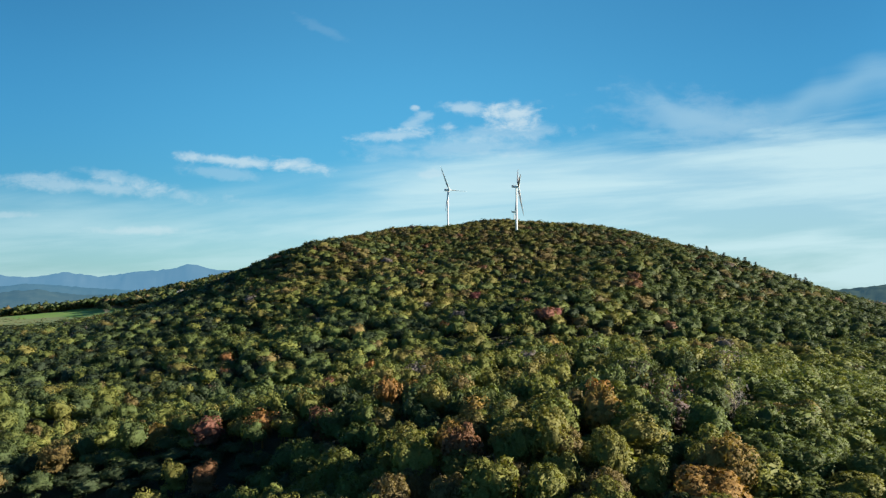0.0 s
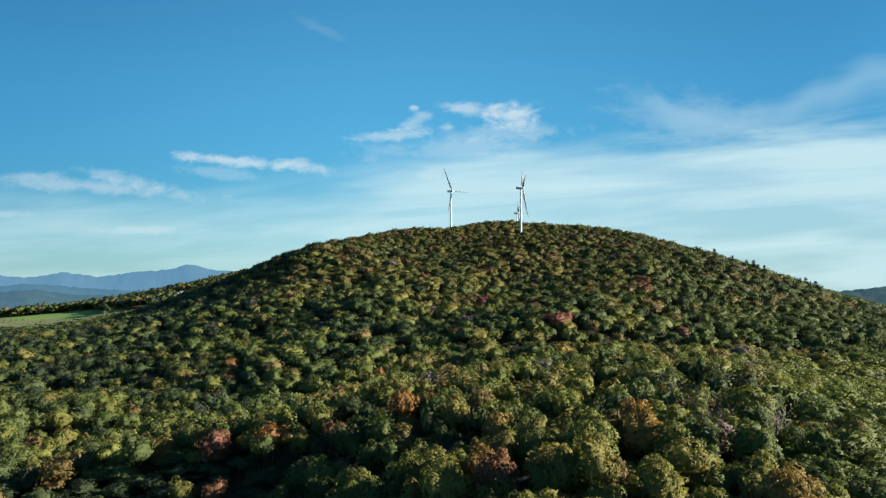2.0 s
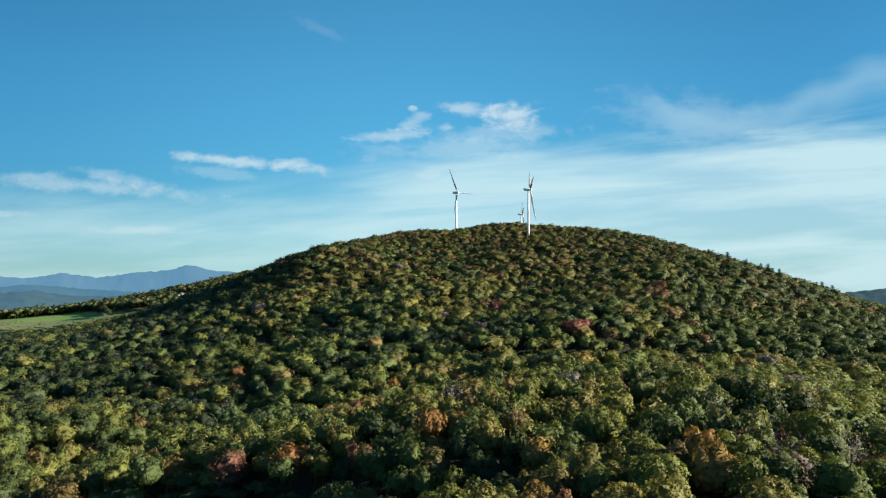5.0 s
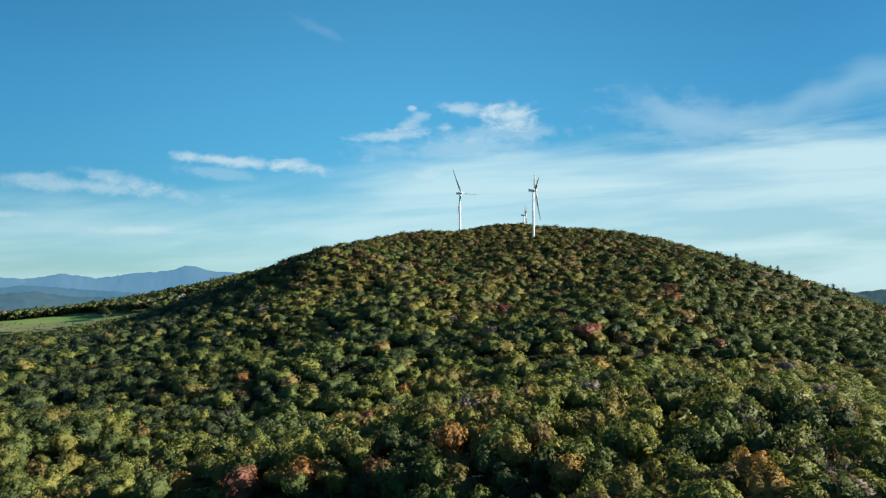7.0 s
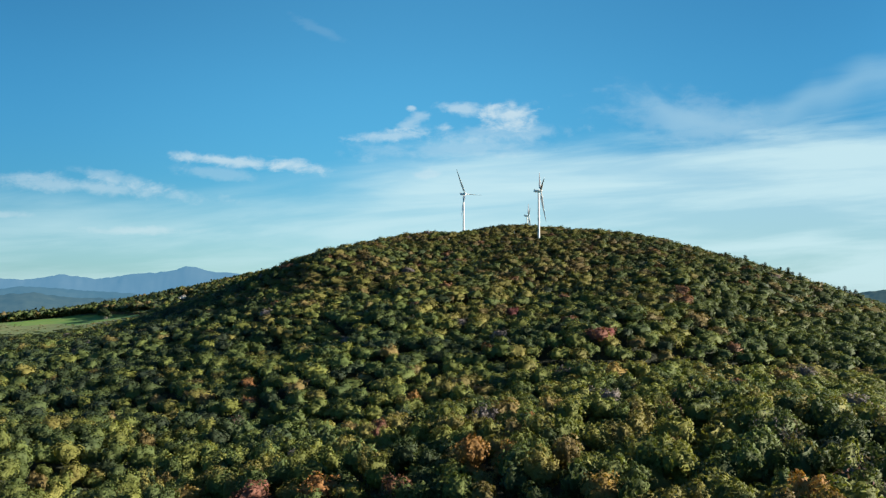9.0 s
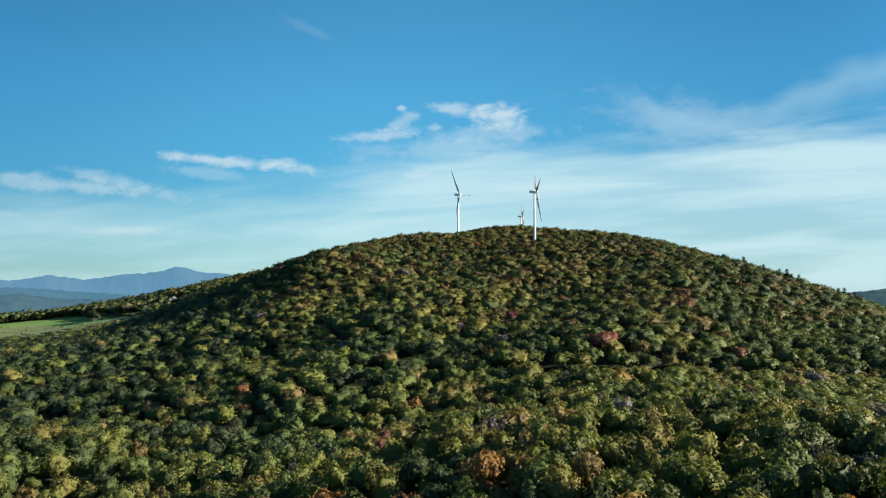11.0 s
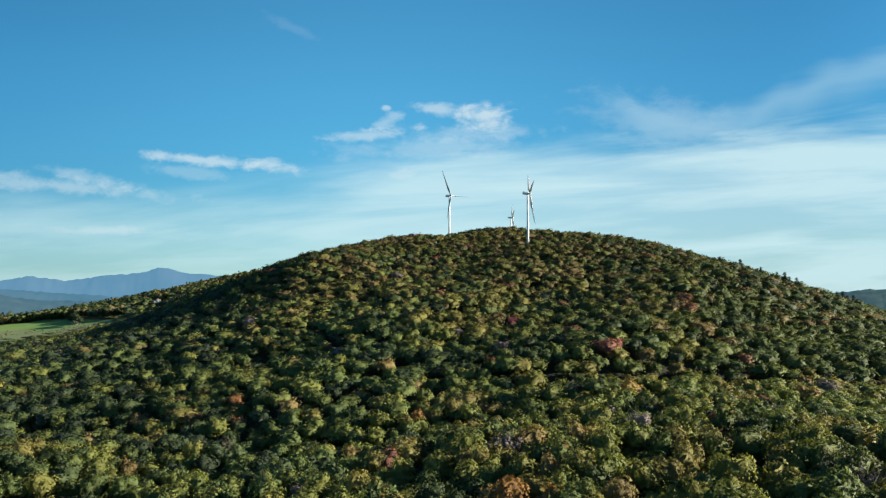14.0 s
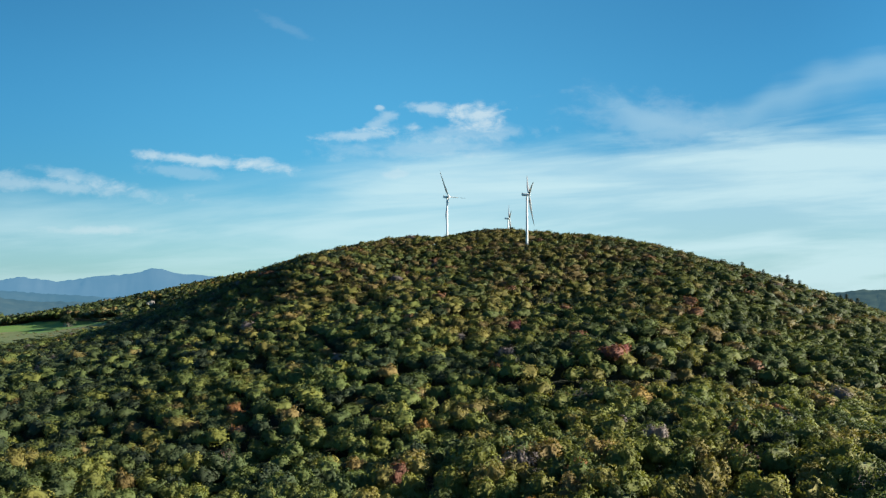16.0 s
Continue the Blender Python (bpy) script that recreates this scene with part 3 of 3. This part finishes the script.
    # low flank trees take a dark hue: the spur's cast shadow put in leaf colour
    hue = np.where((shaded_flank > 0.5) & (tall < 0.75), 0.10, hue)
    dense = (np.abs(x - 85) < 55) & (np.abs(y - 1452) < 40)
    hue, tall = np.where(dense, 0.05, hue), np.where(dense, np.maximum(tall, 1.05) + 0.04, tall)
    for sx, sy, sh in SPECIAL + SPECIAL_NEAR:
        if n and x.min() - 9 < sx < x.max() + 9 and y.min() - 9 < sy < y.max() + 9:
            d = np.hypot(x - sx, y - sy)
            k = int(d.argmin())
            if d[k] < 11:
                x[k], y[k], hue[k], size[k], tall[k] = sx, sy, sh, max(size[k], 1.0), max(tall[k], 1.06)
    return x, y, size, tall, hue, rng


def scattered(x0, x1, y0, y1, spacing, seed, keep):
    """Small bushes on open ground."""
    rng = np.random.default_rng(seed)
    gx, gy = np.meshgrid(np.arange(x0, x1, spacing), np.arange(y0, y1, spacing))
    x = (gx + rng.uniform(-.5, .5, gx.shape) * spacing).ravel()
    y = (gy + rng.uniform(-.5, .5, gx.shape) * spacing).ravel()
    ok = keep(x, y)
    x, y = x[ok], y[ok]
    size = rng.uniform(0.25, 0.6, len(x))
    return x, y, size, size * rng.uniform(0.35, 0.6, len(x)), rng.choice([0.1, 0.2, 0.3, 0.5, 0.56], len(x)), rng


def in_view(x, y):
    return (x > -0.64 * y - 40) & (x < 0.64 * y + 45)


def wood(name, label, shapes, places):
    """One sheet of forest: every tree a copy of one of the shapes, turned and scaled."""
    x, y, size, tall, hue, rng = places
    z = ground_height(x, y) - 0.3
    turn = rng.uniform(0, 2 * math.pi, len(x))
    pick = rng.integers(0, len(shapes), len(x))
    # leaf tone from tree to tree; darker up the hill and on its right side
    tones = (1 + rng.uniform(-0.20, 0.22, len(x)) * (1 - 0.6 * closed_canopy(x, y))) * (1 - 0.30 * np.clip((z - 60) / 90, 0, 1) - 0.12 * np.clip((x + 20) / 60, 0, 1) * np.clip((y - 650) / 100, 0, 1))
    # leaves left of centre lightened in colour to lift the shade there
    tones = tones * (1 + 0.14 * np.clip((-20 - x) / 60, 0, 1) * np.clip((x + 190) / 60, 0, 1) * np.clip((y - 340) / 60, 0, 1) * np.clip((900 - y) / 150, 0, 1))
    tones = np.where((y > 1500) & (x < -230), tones * 0.92, tones)
    vs, ts, hs, os_, ns, n = [], [], [], [], [], 0
    for k, (sv, st, sn) in enumerate(shapes):
        m = np.where(pick == k)[0]
        if not len(m):
            continue
        c, s = np.cos(turn[m])[:, None], np.sin(turn[m])[:, None]
        vx = (sv[:, 0] * c - sv[:, 1] * s) * size[m][:, None] + x[m][:, None]
        vy = (sv[:, 0] * s + sv[:, 1] * c) * size[m][:, None] + y[m][:, None]
        vz = sv[:, 2] * tall[m][:, None] + z[m][:, None]
        vs.append(np.stack([vx, vy, vz], -1).reshape(-1, 3))
        ts.append((st[None] + (np.arange(len(m)) * len(sv))[:, None, None] + n).reshape(-1, 3))
        ns.append(np.stack([sn[:, 0] * c - sn[:, 1] * s, sn[:, 0] * s + sn[:, 1] * c, np.broadcast_to(sn[:, 2], (len(m), len(sv)))], -1).reshape(-1, 3))
        hs.append(np.repeat(hue[m], len(sv)))
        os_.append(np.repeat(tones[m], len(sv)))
        n += len(m) * len(sv)
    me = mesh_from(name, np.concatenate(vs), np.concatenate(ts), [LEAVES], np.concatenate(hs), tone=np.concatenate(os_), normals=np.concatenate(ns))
    return tagged(new(name, me), label, "forest", kind="stuff")


def with_stem(shape, sides=3):
    v, t = limb((0, 0, -0.5), (0, 0, 8), 0.4, 0.2, sides, rings=2)
    return join([shape, (v, t, unit(v * (1, 1, 0)))])


NEAR_Y, CLOSE_Y, MID_Y, SLOPE_Y, LOWER_Y, TOP_Y = 132, 188, 265, 430, 560, 790


def behind(x, y):
    """Beyond the skyline of the hill."""
    return (y > 1590 - 1.05 * np.maximum(x, 0)) & (x > -230)


close_shapes = [with_stem(crown_shape(100 + k, 2, 0.80, 1700, 0.052, 20)) for k in range(7)]
mid_shapes = [with_stem(crown_shape(200 + k, 2, 0.82, 800, 0.064, 17)) for k in range(8)]
lower_shapes = [crown_shape(250 + k, 2, 0.85, 480, 0.076, 14, -0.5) for k in range(8)]
slope_shapes = [crown_shape(300 + k, 2, 0.86, 280, 0.086, 13, -0.3, 0.06, 0.65) for k in range(8)]
top_shapes = [crown_shape(400 + k, 2, 0.87, 120, 0.105, 12, -0.15, 0.06, 0.65) for k in range(8)]
back_shapes = [crown_shape(500 + k, 1, 1.0, 8, 0.34, 5, -0.1) for k in range(4)]

tall_shapes = [(v * (1.12, 1.12, 1.35), t, n) for v, t, n in (crown_shape(550 + k, 1, 1.0, 14, 0.26, 6, -0.1) for k in range(5))]

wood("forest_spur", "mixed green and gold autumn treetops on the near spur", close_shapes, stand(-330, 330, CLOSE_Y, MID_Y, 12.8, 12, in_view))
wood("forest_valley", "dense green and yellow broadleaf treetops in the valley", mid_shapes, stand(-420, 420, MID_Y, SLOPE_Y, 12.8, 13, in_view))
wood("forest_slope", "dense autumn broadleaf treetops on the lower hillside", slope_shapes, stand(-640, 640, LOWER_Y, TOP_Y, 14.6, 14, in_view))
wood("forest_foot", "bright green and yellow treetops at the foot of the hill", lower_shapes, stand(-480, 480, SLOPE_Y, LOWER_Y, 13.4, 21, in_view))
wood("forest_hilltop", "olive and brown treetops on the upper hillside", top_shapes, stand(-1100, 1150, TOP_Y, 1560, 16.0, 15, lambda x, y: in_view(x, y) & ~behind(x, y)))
wood("forest_far_side", "hazy green woods round a far meadow", tall_shapes, stand(-1950, -180, 1545, 2900, 15.5, 16, lambda x, y: in_view(x, y) & (x < -230)))
bush_shapes = [(v * (0.9, 0.9, 0.62), t, n) for v, t, n in (crown_shape(570 + k, 2, 0.85, 150, 0.10, 8, -0.3) for k in range(5))]
wood("understory", "dark green saplings and brush between the taller trees", bush_shapes, stand(-330, 330, 132, 430, 15.0, 19, in_view))
wood("pasture_scrub", "low brown and green scrub dotted over rough pasture", bush_shapes,
     scattered(-1150, -620, 1420, 1900, 17.0, 23, lambda x, y: (field_depth(x, y) > 4) & (y < 1590 + 0.594 * (-640 - x)) & (value_noise(x, y, 45, 31) > 0.52)))
wood("forest_behind_hill", "green woods on the back of the hill", back_shapes,
     stand(-240, 1100, 700, 2250, 21.0, 17, lambda x, y: behind(x, y) & (x < 0.75 * y + 200)))
def below(x, y):
    """Under and round the flight line."""
    return (np.abs(x + 30) < 190) & (y > -150) & (y < NEAR_Y)


wood("forest_beside", "green woods beside the flight", back_shapes,
     stand(-900, 900, -220, 1100, 17.0, 18, lambda x, y: ((~in_view(x, y)) | (y < NEAR_Y)) & ~below(x, y) & (np.abs(x) < 0.69 * np.maximum(y, 0) + 330)))
wood("forest_below", "green and gold autumn treetops under the flight line", top_shapes,
     stand(-240, 180, -150, NEAR_Y - 2, 15.0, 20, lambda x, y: below(x, y) & ~(in_view(x, y) & (y > NEAR_Y - 3))))


# ---- single trees on the near spur ----
def part(name, me, parent, label=""):
    ob = new(name, me)
    ob.parent = parent
    if label:
        tagged(ob, label)
    return ob


KINDS = ((0.14, "dark green"), (0.28, "mid green"), (0.42, "yellow-green"), (0.55, "olive and yellow"), (0.66, "tan and gold"), (0.74, "golden orange"), (0.87, "rusty orange"))


def leafy_tree(hue, word, seed):
    v, t, n = crown_shape(seed, 2, 0.80, 2500, 0.047, 22, domed=0.15)
    crown = mesh_from("crown", v, t, [LEAVES], np.full(len(v), hue), normals=n)
    tv, tt = trunk_shape(seed)
    trunk = mesh_from("trunk", tv, tt, [BARK], flat=False)
    ob = new("broadleaf_tree")
    part("trunk", trunk, ob)
    part("crown", crown, ob)
    return tagged(ob, "broadleaf tree with a full %s autumn crown" % word, "tree", "trees on the near spur")


def bare_tree(seed):
    ob = new("bare_tree")
    v, t = bare_shape(seed)
    part("trunk", mesh_from("trunk", v, t, [BARK], flat=False), ob, "grey limbs and twigs")
    rng = np.random.default_rng(seed)
    c, r = lobes_of(rng, 10)
    v, t, _ = leaf_cards(rng, 130, c, r, 0.05)
    part("crown", mesh_from("crown", v * CROWN + (0, 0, CROWN_AT), t, [LEAVES], np.full(len(v), 0.98)), ob, "few remaining brown leaves")
    return tagged(ob, "grey nearly leafless tree with fine bare twigs", "tree", "trees on the near spur")


def build_near_trees():
    x, y, size, tall, hue, rng = stand(-250, 260, NEAR_Y, CLOSE_Y, 12.6, 11, in_view)
    z = ground_height(x, y) - 0.2
    made = {}
    for k in range(len(x)):
        m = pose(x[k], y[k], z[k], 0, 0, rng.uniform(0, 360)) 
        kind = 99 if hue[k] > 0.96 else int(np.argmin([abs(hue[k] - h) for h, _ in KINDS]))
        key = (kind, int(rng.integers(0, 2)))
        scale = Matrix.Diagonal((size[k], size[k], tall[k], 1))
        if key not in made:
            ob = bare_tree(71) if kind == 99 else leafy_tree(*KINDS[kind], 600 + kind * 3 + key[1])
            made[key] = ob
            ob.matrix_basis = m @ scale
        else:
            ob = copy_thing(made[key], m)
            ob.matrix_basis = m @ scale
    return made


made_trees = build_near_trees()


def build_bare_trees():
    source = bare_tree(72)
    places = ((86, 310, 1.2), (62, 366, 1.2), (78, 237, 1.15), (-177, 552, 1.1), (83, 322, 1.2), (80, 256, 1.2), (70, 246, 1.1), (97, 239, 1.15), (118, 303, 1.2), (140, 338, 1.2))
    for k, (x, y, s) in enumerate(places):
        z = float(ground_height(np.array([x]), np.array([y]))[0]) - 0.2
        m = pose(x, y, z, 0, 0, k * 77)
        ob = source if k == 0 else copy_thing(source, m)
        ob.matrix_basis = m @ Matrix.Diagonal((s, s, s * 1.05, 1))


build_bare_trees()


# ---- wind turbines ----
def lathe(profile, sides, about="z"):
    """Rings of (radius, height) turned about an axis, closed at the ends."""
    v, q = [], []
    for r, h in profile:
        for j in range(sides):
            a = 2 * math.pi * j / sides
            v.append((r * math.cos(a), r * math.sin(a), h) if about == "z" else (h, r * math.cos(a), r * math.sin(a)))
    for k in range(len(profile) - 1):
        for j in range(sides):
            p, n = k * sides + j, k * sides + (j + 1) % sides
            q.append((p, n, n + sides, p + sides))
    return v, q


def lathe_mesh(name, profile, sides, mat, about="z"):
    v, q = lathe(profile, sides, about)
    return mesh_from(name, v, np.zeros((0, 3), int), [mat], quads=q, flat=False)


def nacelle_mesh():
    """Rounded housing along x: rotor end at +x, sloping tail at -x."""
    sections = [(-8.3, 1.1, 1.2, 0.3), (-8.0, 1.6, 1.7, 0.2), (-5.0, 1.95, 2.1, 0.1), (0.0, 2.05, 2.2, 0.0), (2.4, 1.9, 2.0, 0.0), (3.0, 1.5, 1.6, 0.0), (3.1, 0.4, 0.4, 0.0)]
    v, q, sides = [], [], 20
    for x, hy, hz, up in sections:
        for j in range(sides):
            a = 2 * math.pi * j / sides
            c, s = math.cos(a), math.sin(a)
            v.append((x, hy * math.copysign(abs(c) ** 0.45, c), up + hz * math.copysign(abs(s) ** 0.45, s)))
    for k in range(len(sections) - 1):
        for j in range(sides):
            p, n = k * sides + j, k * sides + (j + 1) % sides
            q.append((p, n, n + sides, p + sides))
    q.append(tuple(range(3, -1, -1)))
    return mesh_from("nacelle", v, np.zeros((0, 3), int), [STEEL], quads=q[:-1], flat=False)


def blade_mesh(length=52.0):
    """A parked blade along +z, its chord along x (feathered), bending slightly forward (+x)."""
    v, q, n = [], [], 14
    stations = [(0, 1.0, 1.0, 0.0), (0.035, 1.0, 1.0, 0.0), (0.09, 1.35, 0.85, 0.1), (0.17, 2.0, 0.52, 0.2), (0.24, 2.05, 0.40, 0.22), (0.4, 1.6, 0.27, 0.2),
                (0.6, 1.15, 0.18, 0.15), (0.8, 0.78, 0.11, 0.1), (0.93, 0.5, 0.07, 0.05), (0.985, 0.28, 0.04, 0.0), (1.0, 0.06, 0.02, 0.0)]
    for s, chord, thick, back in stations:
        for j in range(n):
            a = 2 * math.pi * j / n
            x = math.cos(a) * chord - back * chord
            y = math.sin(a) * thick * (1 - 0.35 * math.cos(a) * (s > 0.05))
            v.append((x + 2.6 * s * s, y, s * length))
    for k in range(len(stations) - 1):
        for j in range(n):
            p, m = k * n + j, k * n + (j + 1) % n
            q.append((p, m, m + n, p + n))
    return mesh_from("blade", v, np.zeros((0, 3), int), [BLADE], quads=q, flat=False)


def box_mesh(name, x0, x1, y0, y1, z0, z1, mat, bevel=0.0):
    bm = bmesh.new()
    bmesh.ops.create_cube(bm, size=1.0, matrix=Matrix.Translation(((x0 + x1) / 2, (y0 + y1) / 2, (z0 + z1) / 2)) @ Matrix.Diagonal((x1 - x0, y1 - y0, z1 - z0, 1)))
    if bevel:
        bmesh.ops.bevel(bm, geom=bm.edges[:], offset=bevel, segments=2, affect="EDGES")
    me = bpy.data.meshes.new(name)
    bm.to_mesh(me)
    bm.free()
    me.materials.append(mat)
    return me


NACELLE, BLADE_ME = nacelle_mesh(), blade_mesh()
HUB = lathe_mesh("hub", [(0.05, 3.3), (0.9, 3.15), (1.5, 2.6), (1.75, 1.6), (1.75, 0.2), (1.5, -0.2)], 20, STEEL, "x")


def wind_turbine(x, y, hub_z, facing, turn):
    """facing: azimuth of the rotor's axis in degrees clockwise from +y; turn: angle of the first blade from upright."""
    g = float(ground_height(np.array([x]), np.array([y]))[0])
    ob = new("wind_turbine")
    ob.matrix_basis = pose(x, y, g - 0.3, 0, 0, 90 - facing)
    h = hub_z - g + 0.3
    tall = h - 2.0
    part("foundation", lathe_mesh("foundation", [(0.1, 0.9), (3.1, 0.9), (4.6, 0.55), (5.2, -0.8)], 28, STONE), ob, "pale concrete foundation ring")
    cuts = (0.6, tall * 0.30, tall * 0.63, tall)
    for a, b in zip(cuts, cuts[1:]):
        ra, rb = (2.15 - 0.85 * s / tall for s in (a, b))
        part("tower_section", lathe_mesh("tower_section", [(ra, a), (ra + 0.03, a + 0.02), (ra, a + 0.25), (rb, b - 0.25), (rb + 0.03, b - 0.02), (rb, b)], 28, STEEL), ob)
    door = part("door", box_mesh("door", -0.5, 0.5, -2.24, -2.05, 2.2, 4.4, DARK, 0.03), ob, "dark service door")
    top = part("nacelle", NACELLE, ob)
    top.matrix_basis = pose(0, 0, h)
    cooler = part("cooler", box_mesh("cooler", -7.4, -6.6, -1.5, 1.5, 2.0, 3.5, DARK, 0.06), top, "dark radiator on the roof of the housing")
    mast = part("wind_vane", lathe_mesh("wind_vane", [(0.06, 2.1), (0.06, 4.2), (0.2, 4.2), (0.2, 4.4), (0.02, 4.4)], 8, DARK), top, "thin instrument mast")
    mast.matrix_basis = pose(-5.4, 0.6, 0)
    tilt = pose(2.9, 0, h, 0, -6.0, 0)
    hub = part("hub", HUB, ob)
    hub.matrix_basis = tilt
    for k in range(3):
        b = part("blade", BLADE_ME, ob)
        b.matrix_basis = tilt @ pose(1.3, 0, 0, -(turn + 120 * k), 0, 0) @ pose(0, 0, 1.2, 0, 1.5, 0)
    return tagged(ob, "white three-bladed wind turbine parked with feathered blades", "wind turbine", "turbines on the ridge")


wind_turbine(*TURBINES[0], 94.6, 45)
wind_turbine(*TURBINES[1], 128.0, 88)
wind_turbine(*TURBINES[2], 96.0, 45)


# ---- conifers on the right-hand skyline, hedge trees, house ----
def conifer(seed):
    rng = np.random.default_rng(seed)
    ob = new("conifer_tree")
    part("trunk", mesh_from("trunk", *limb((0, 0, -0.6), (0, 0, 20.5), 0.3, 0.04, 6, rings=4), [BARK], flat=False), ob)
    vs, ts = [], []
    for k in range(17):
        z = 3.5 + k * 1.0
        rad = 6.2 * (1 - (z - 3) / 18.5) ** 0.65 * rng.uniform(0.6, 1.25)
        arms = 9 if k < 12 else 6
        for j in range(arms):
            a = 2 * math.pi * (j + rng.random() * 0.8) / arms
            w, c, s = rad * 0.33, math.cos(a), math.sin(a)
            r = rad * rng.uniform(0.7, 1.15)
            n = len(vs)
            vs += [(0, 0, z + 0.5), (c * r * .6 - s * w, s * r * .6 + c * w, z - 0.25), (c * r, s * r, z - 0.3 - 0.12 * r), (c * r * .6 + s * w, s * r * .6 - c * w, z - 0.3), (c * r * .5, s * r * .5, z + 0.25)]
            ts += [(n, n + 1, n + 4), (n + 1, n + 2, n + 4), (n + 2, n + 3, n + 4), (n + 3, n, n + 4)]
    part("crown", mesh_from("crown", np.array(vs), np.array(ts), [LEAVES], np.full(len(vs), 0.02)), ob)
    return tagged(ob, "dark green spruce standing above the hill's skyline", "tree", "spruces on the skyline")


def build_conifers():
    first = None
    places = ((410, 986, 1.2), (416, 978, 1.35), (421, 976, 1.15), (426, 968, 1.25), (455, 931, 1.2), (460, 927, 1.35), (464, 924, 1.15), (469, 920, 1.3), (474, 914, 1.1), (479, 908, 1.0),
              (383, 1030, 1.35), (397, 1002, 1.2), (367, 1058, 1.2))
    for x, y, s in places:
        z = float(ground_height(np.array([x]), np.array([y]))[0]) - 0.2
        m = pose(x, y, z, 0, 0, x * 37 % 360)
        if first is None:
            first = conifer(5)
            ob = first
        else:
            ob = copy_thing(first, m)
        ob.matrix_basis = m @ Matrix.Diagonal((s * 1.15, s * 1.15, s * 0.92, 1))


build_conifers()


def build_hedge():
    places = ((-853, 1800, 1.0), (-862, 1812, 1.15), (-845, 1790, 0.9), (-871, 1822, 1.05), (-836, 1778, 0.8), (-880, 1834, 0.9), (-826, 1764, 0.65))
    source = made_trees[min(k for k in made_trees if k[0] in (0, 1))]
    for x, y, s in places:
        z = float(ground_height(np.array([x]), np.array([y]))[0]) - 0.3
        m = pose(x, y, z, 0, 0, x * 53 % 360)
        ob = copy_thing(source, m)
        ob.matrix_basis = m @ Matrix.Diagonal((s * 1.7, s * 1.7, s * 1.35, 1))
        tagged(ob, "dark green hedgerow tree standing in the meadow", "tree", "hedge trees in the meadow")


build_hedge()


def gable_roof(name, x0, x1, y0, y1, z0, z1, over=0.5, thick=0.25):
    """A pitched roof with its ridge along x."""
    ym = (y0 + y1) / 2
    v, q = [], []
    for x in (x0 - over, x1 + over):
        v += [(x, y0 - over, z0 - over * 0.6), (x, ym, z1), (x, y1 + over, z0 - over * 0.6), (x, y1 + over, z0 - over * 0.6 + thick), (x, ym, z1 + thick), (x, y0 - over, z0 - over * 0.6 + thick)]
    for k in range(6):
        n = (k + 1) % 6
        q.append((k, n, n + 6, k + 6))
    q += [(0, 5, 4, 1), (1, 4, 3, 2), (6, 7, 10, 11), (7, 8, 9, 10)]
    return mesh_from(name, v, np.zeros((0, 3), int), [SHINGLE], quads=q)


def walls_mesh(name, x0, x1, y0, y1, z0, z1, peak):
    """Four walls with gable ends at x0 and x1."""
    ym = (y0 + y1) / 2
    v = [(x, y, z) for x in (x0, x1) for y, z in ((y0, z0), (y1, z0), (y1, z1), (ym, peak), (y0, z1))]
    tris = [(0, 1, 2), (0, 2, 4), (4, 2, 3), (5, 7, 6), (5, 9, 7), (9, 8, 7)]
    quads = [(0, 4, 9, 5), (1, 6, 7, 2), (0, 5, 6, 1)]
    return mesh_from(name, v, tris, [CLAP], quads=quads)


def build_house():
    g = float(ground_height(np.array([HOUSE[0]]), np.array([HOUSE[1]]))[0])
    ob = new("farmhouse")
    ob.matrix_basis = pose(HOUSE[0], HOUSE[1], g - 0.2, 0, 0, 50)
    part("wall", walls_mesh("wall", -6, 6, -4.2, 4.2, 0, 5.6, 9.0), ob, "white clapboard walls")
    part("roof", gable_roof("roof", -6, 6, -4.2, 4.2, 5.6, 9.05), ob, "grey shingle roof")
    part("chimney", box_mesh("chimney", -0.5, 0.5, -0.5, 0.5, 8.0, 10.6, STONE, 0.04), ob)
    part("wing", walls_mesh("wing", -13, -6, -3.0, 3.0, 0, 3.2, 5.4), ob, "low white wing")
    part("wing_roof", gable_roof("wing_roof", -13, -6.4, -3.0, 3.0, 3.2, 5.45), ob, "grey shingle roof")
    part("door", box_mesh("door", -0.55, 0.55, -4.26, -4.16, 0.3, 2.4, DARK, 0.02), ob)
    pane = box_mesh("window", -0.5, 0.5, -0.05, 0.05, -0.75, 0.75, GLASS, 0.02)
    for x, z in ((-4, 1.6), (3.6, 1.6), (-4, 4.3), (0, 4.3), (3.6, 4.3), (-10.5, 1.6), (-8, 1.6)):
        w = part("window", pane, ob)
        w.matrix_basis = pose(x, -4.22 if x > -6 else -3.02, z)
    for y, z in ((-2, 1.6), (2, 1.6), (-2, 4.3), (2, 4.3)):
        w = part("window", pane, ob)
        w.matrix_basis = pose(6.02, y, z, 0, 0, 90)
    tagged(ob, "white clapboard farmhouse with a grey shingle roof among trees", "house")


build_house()
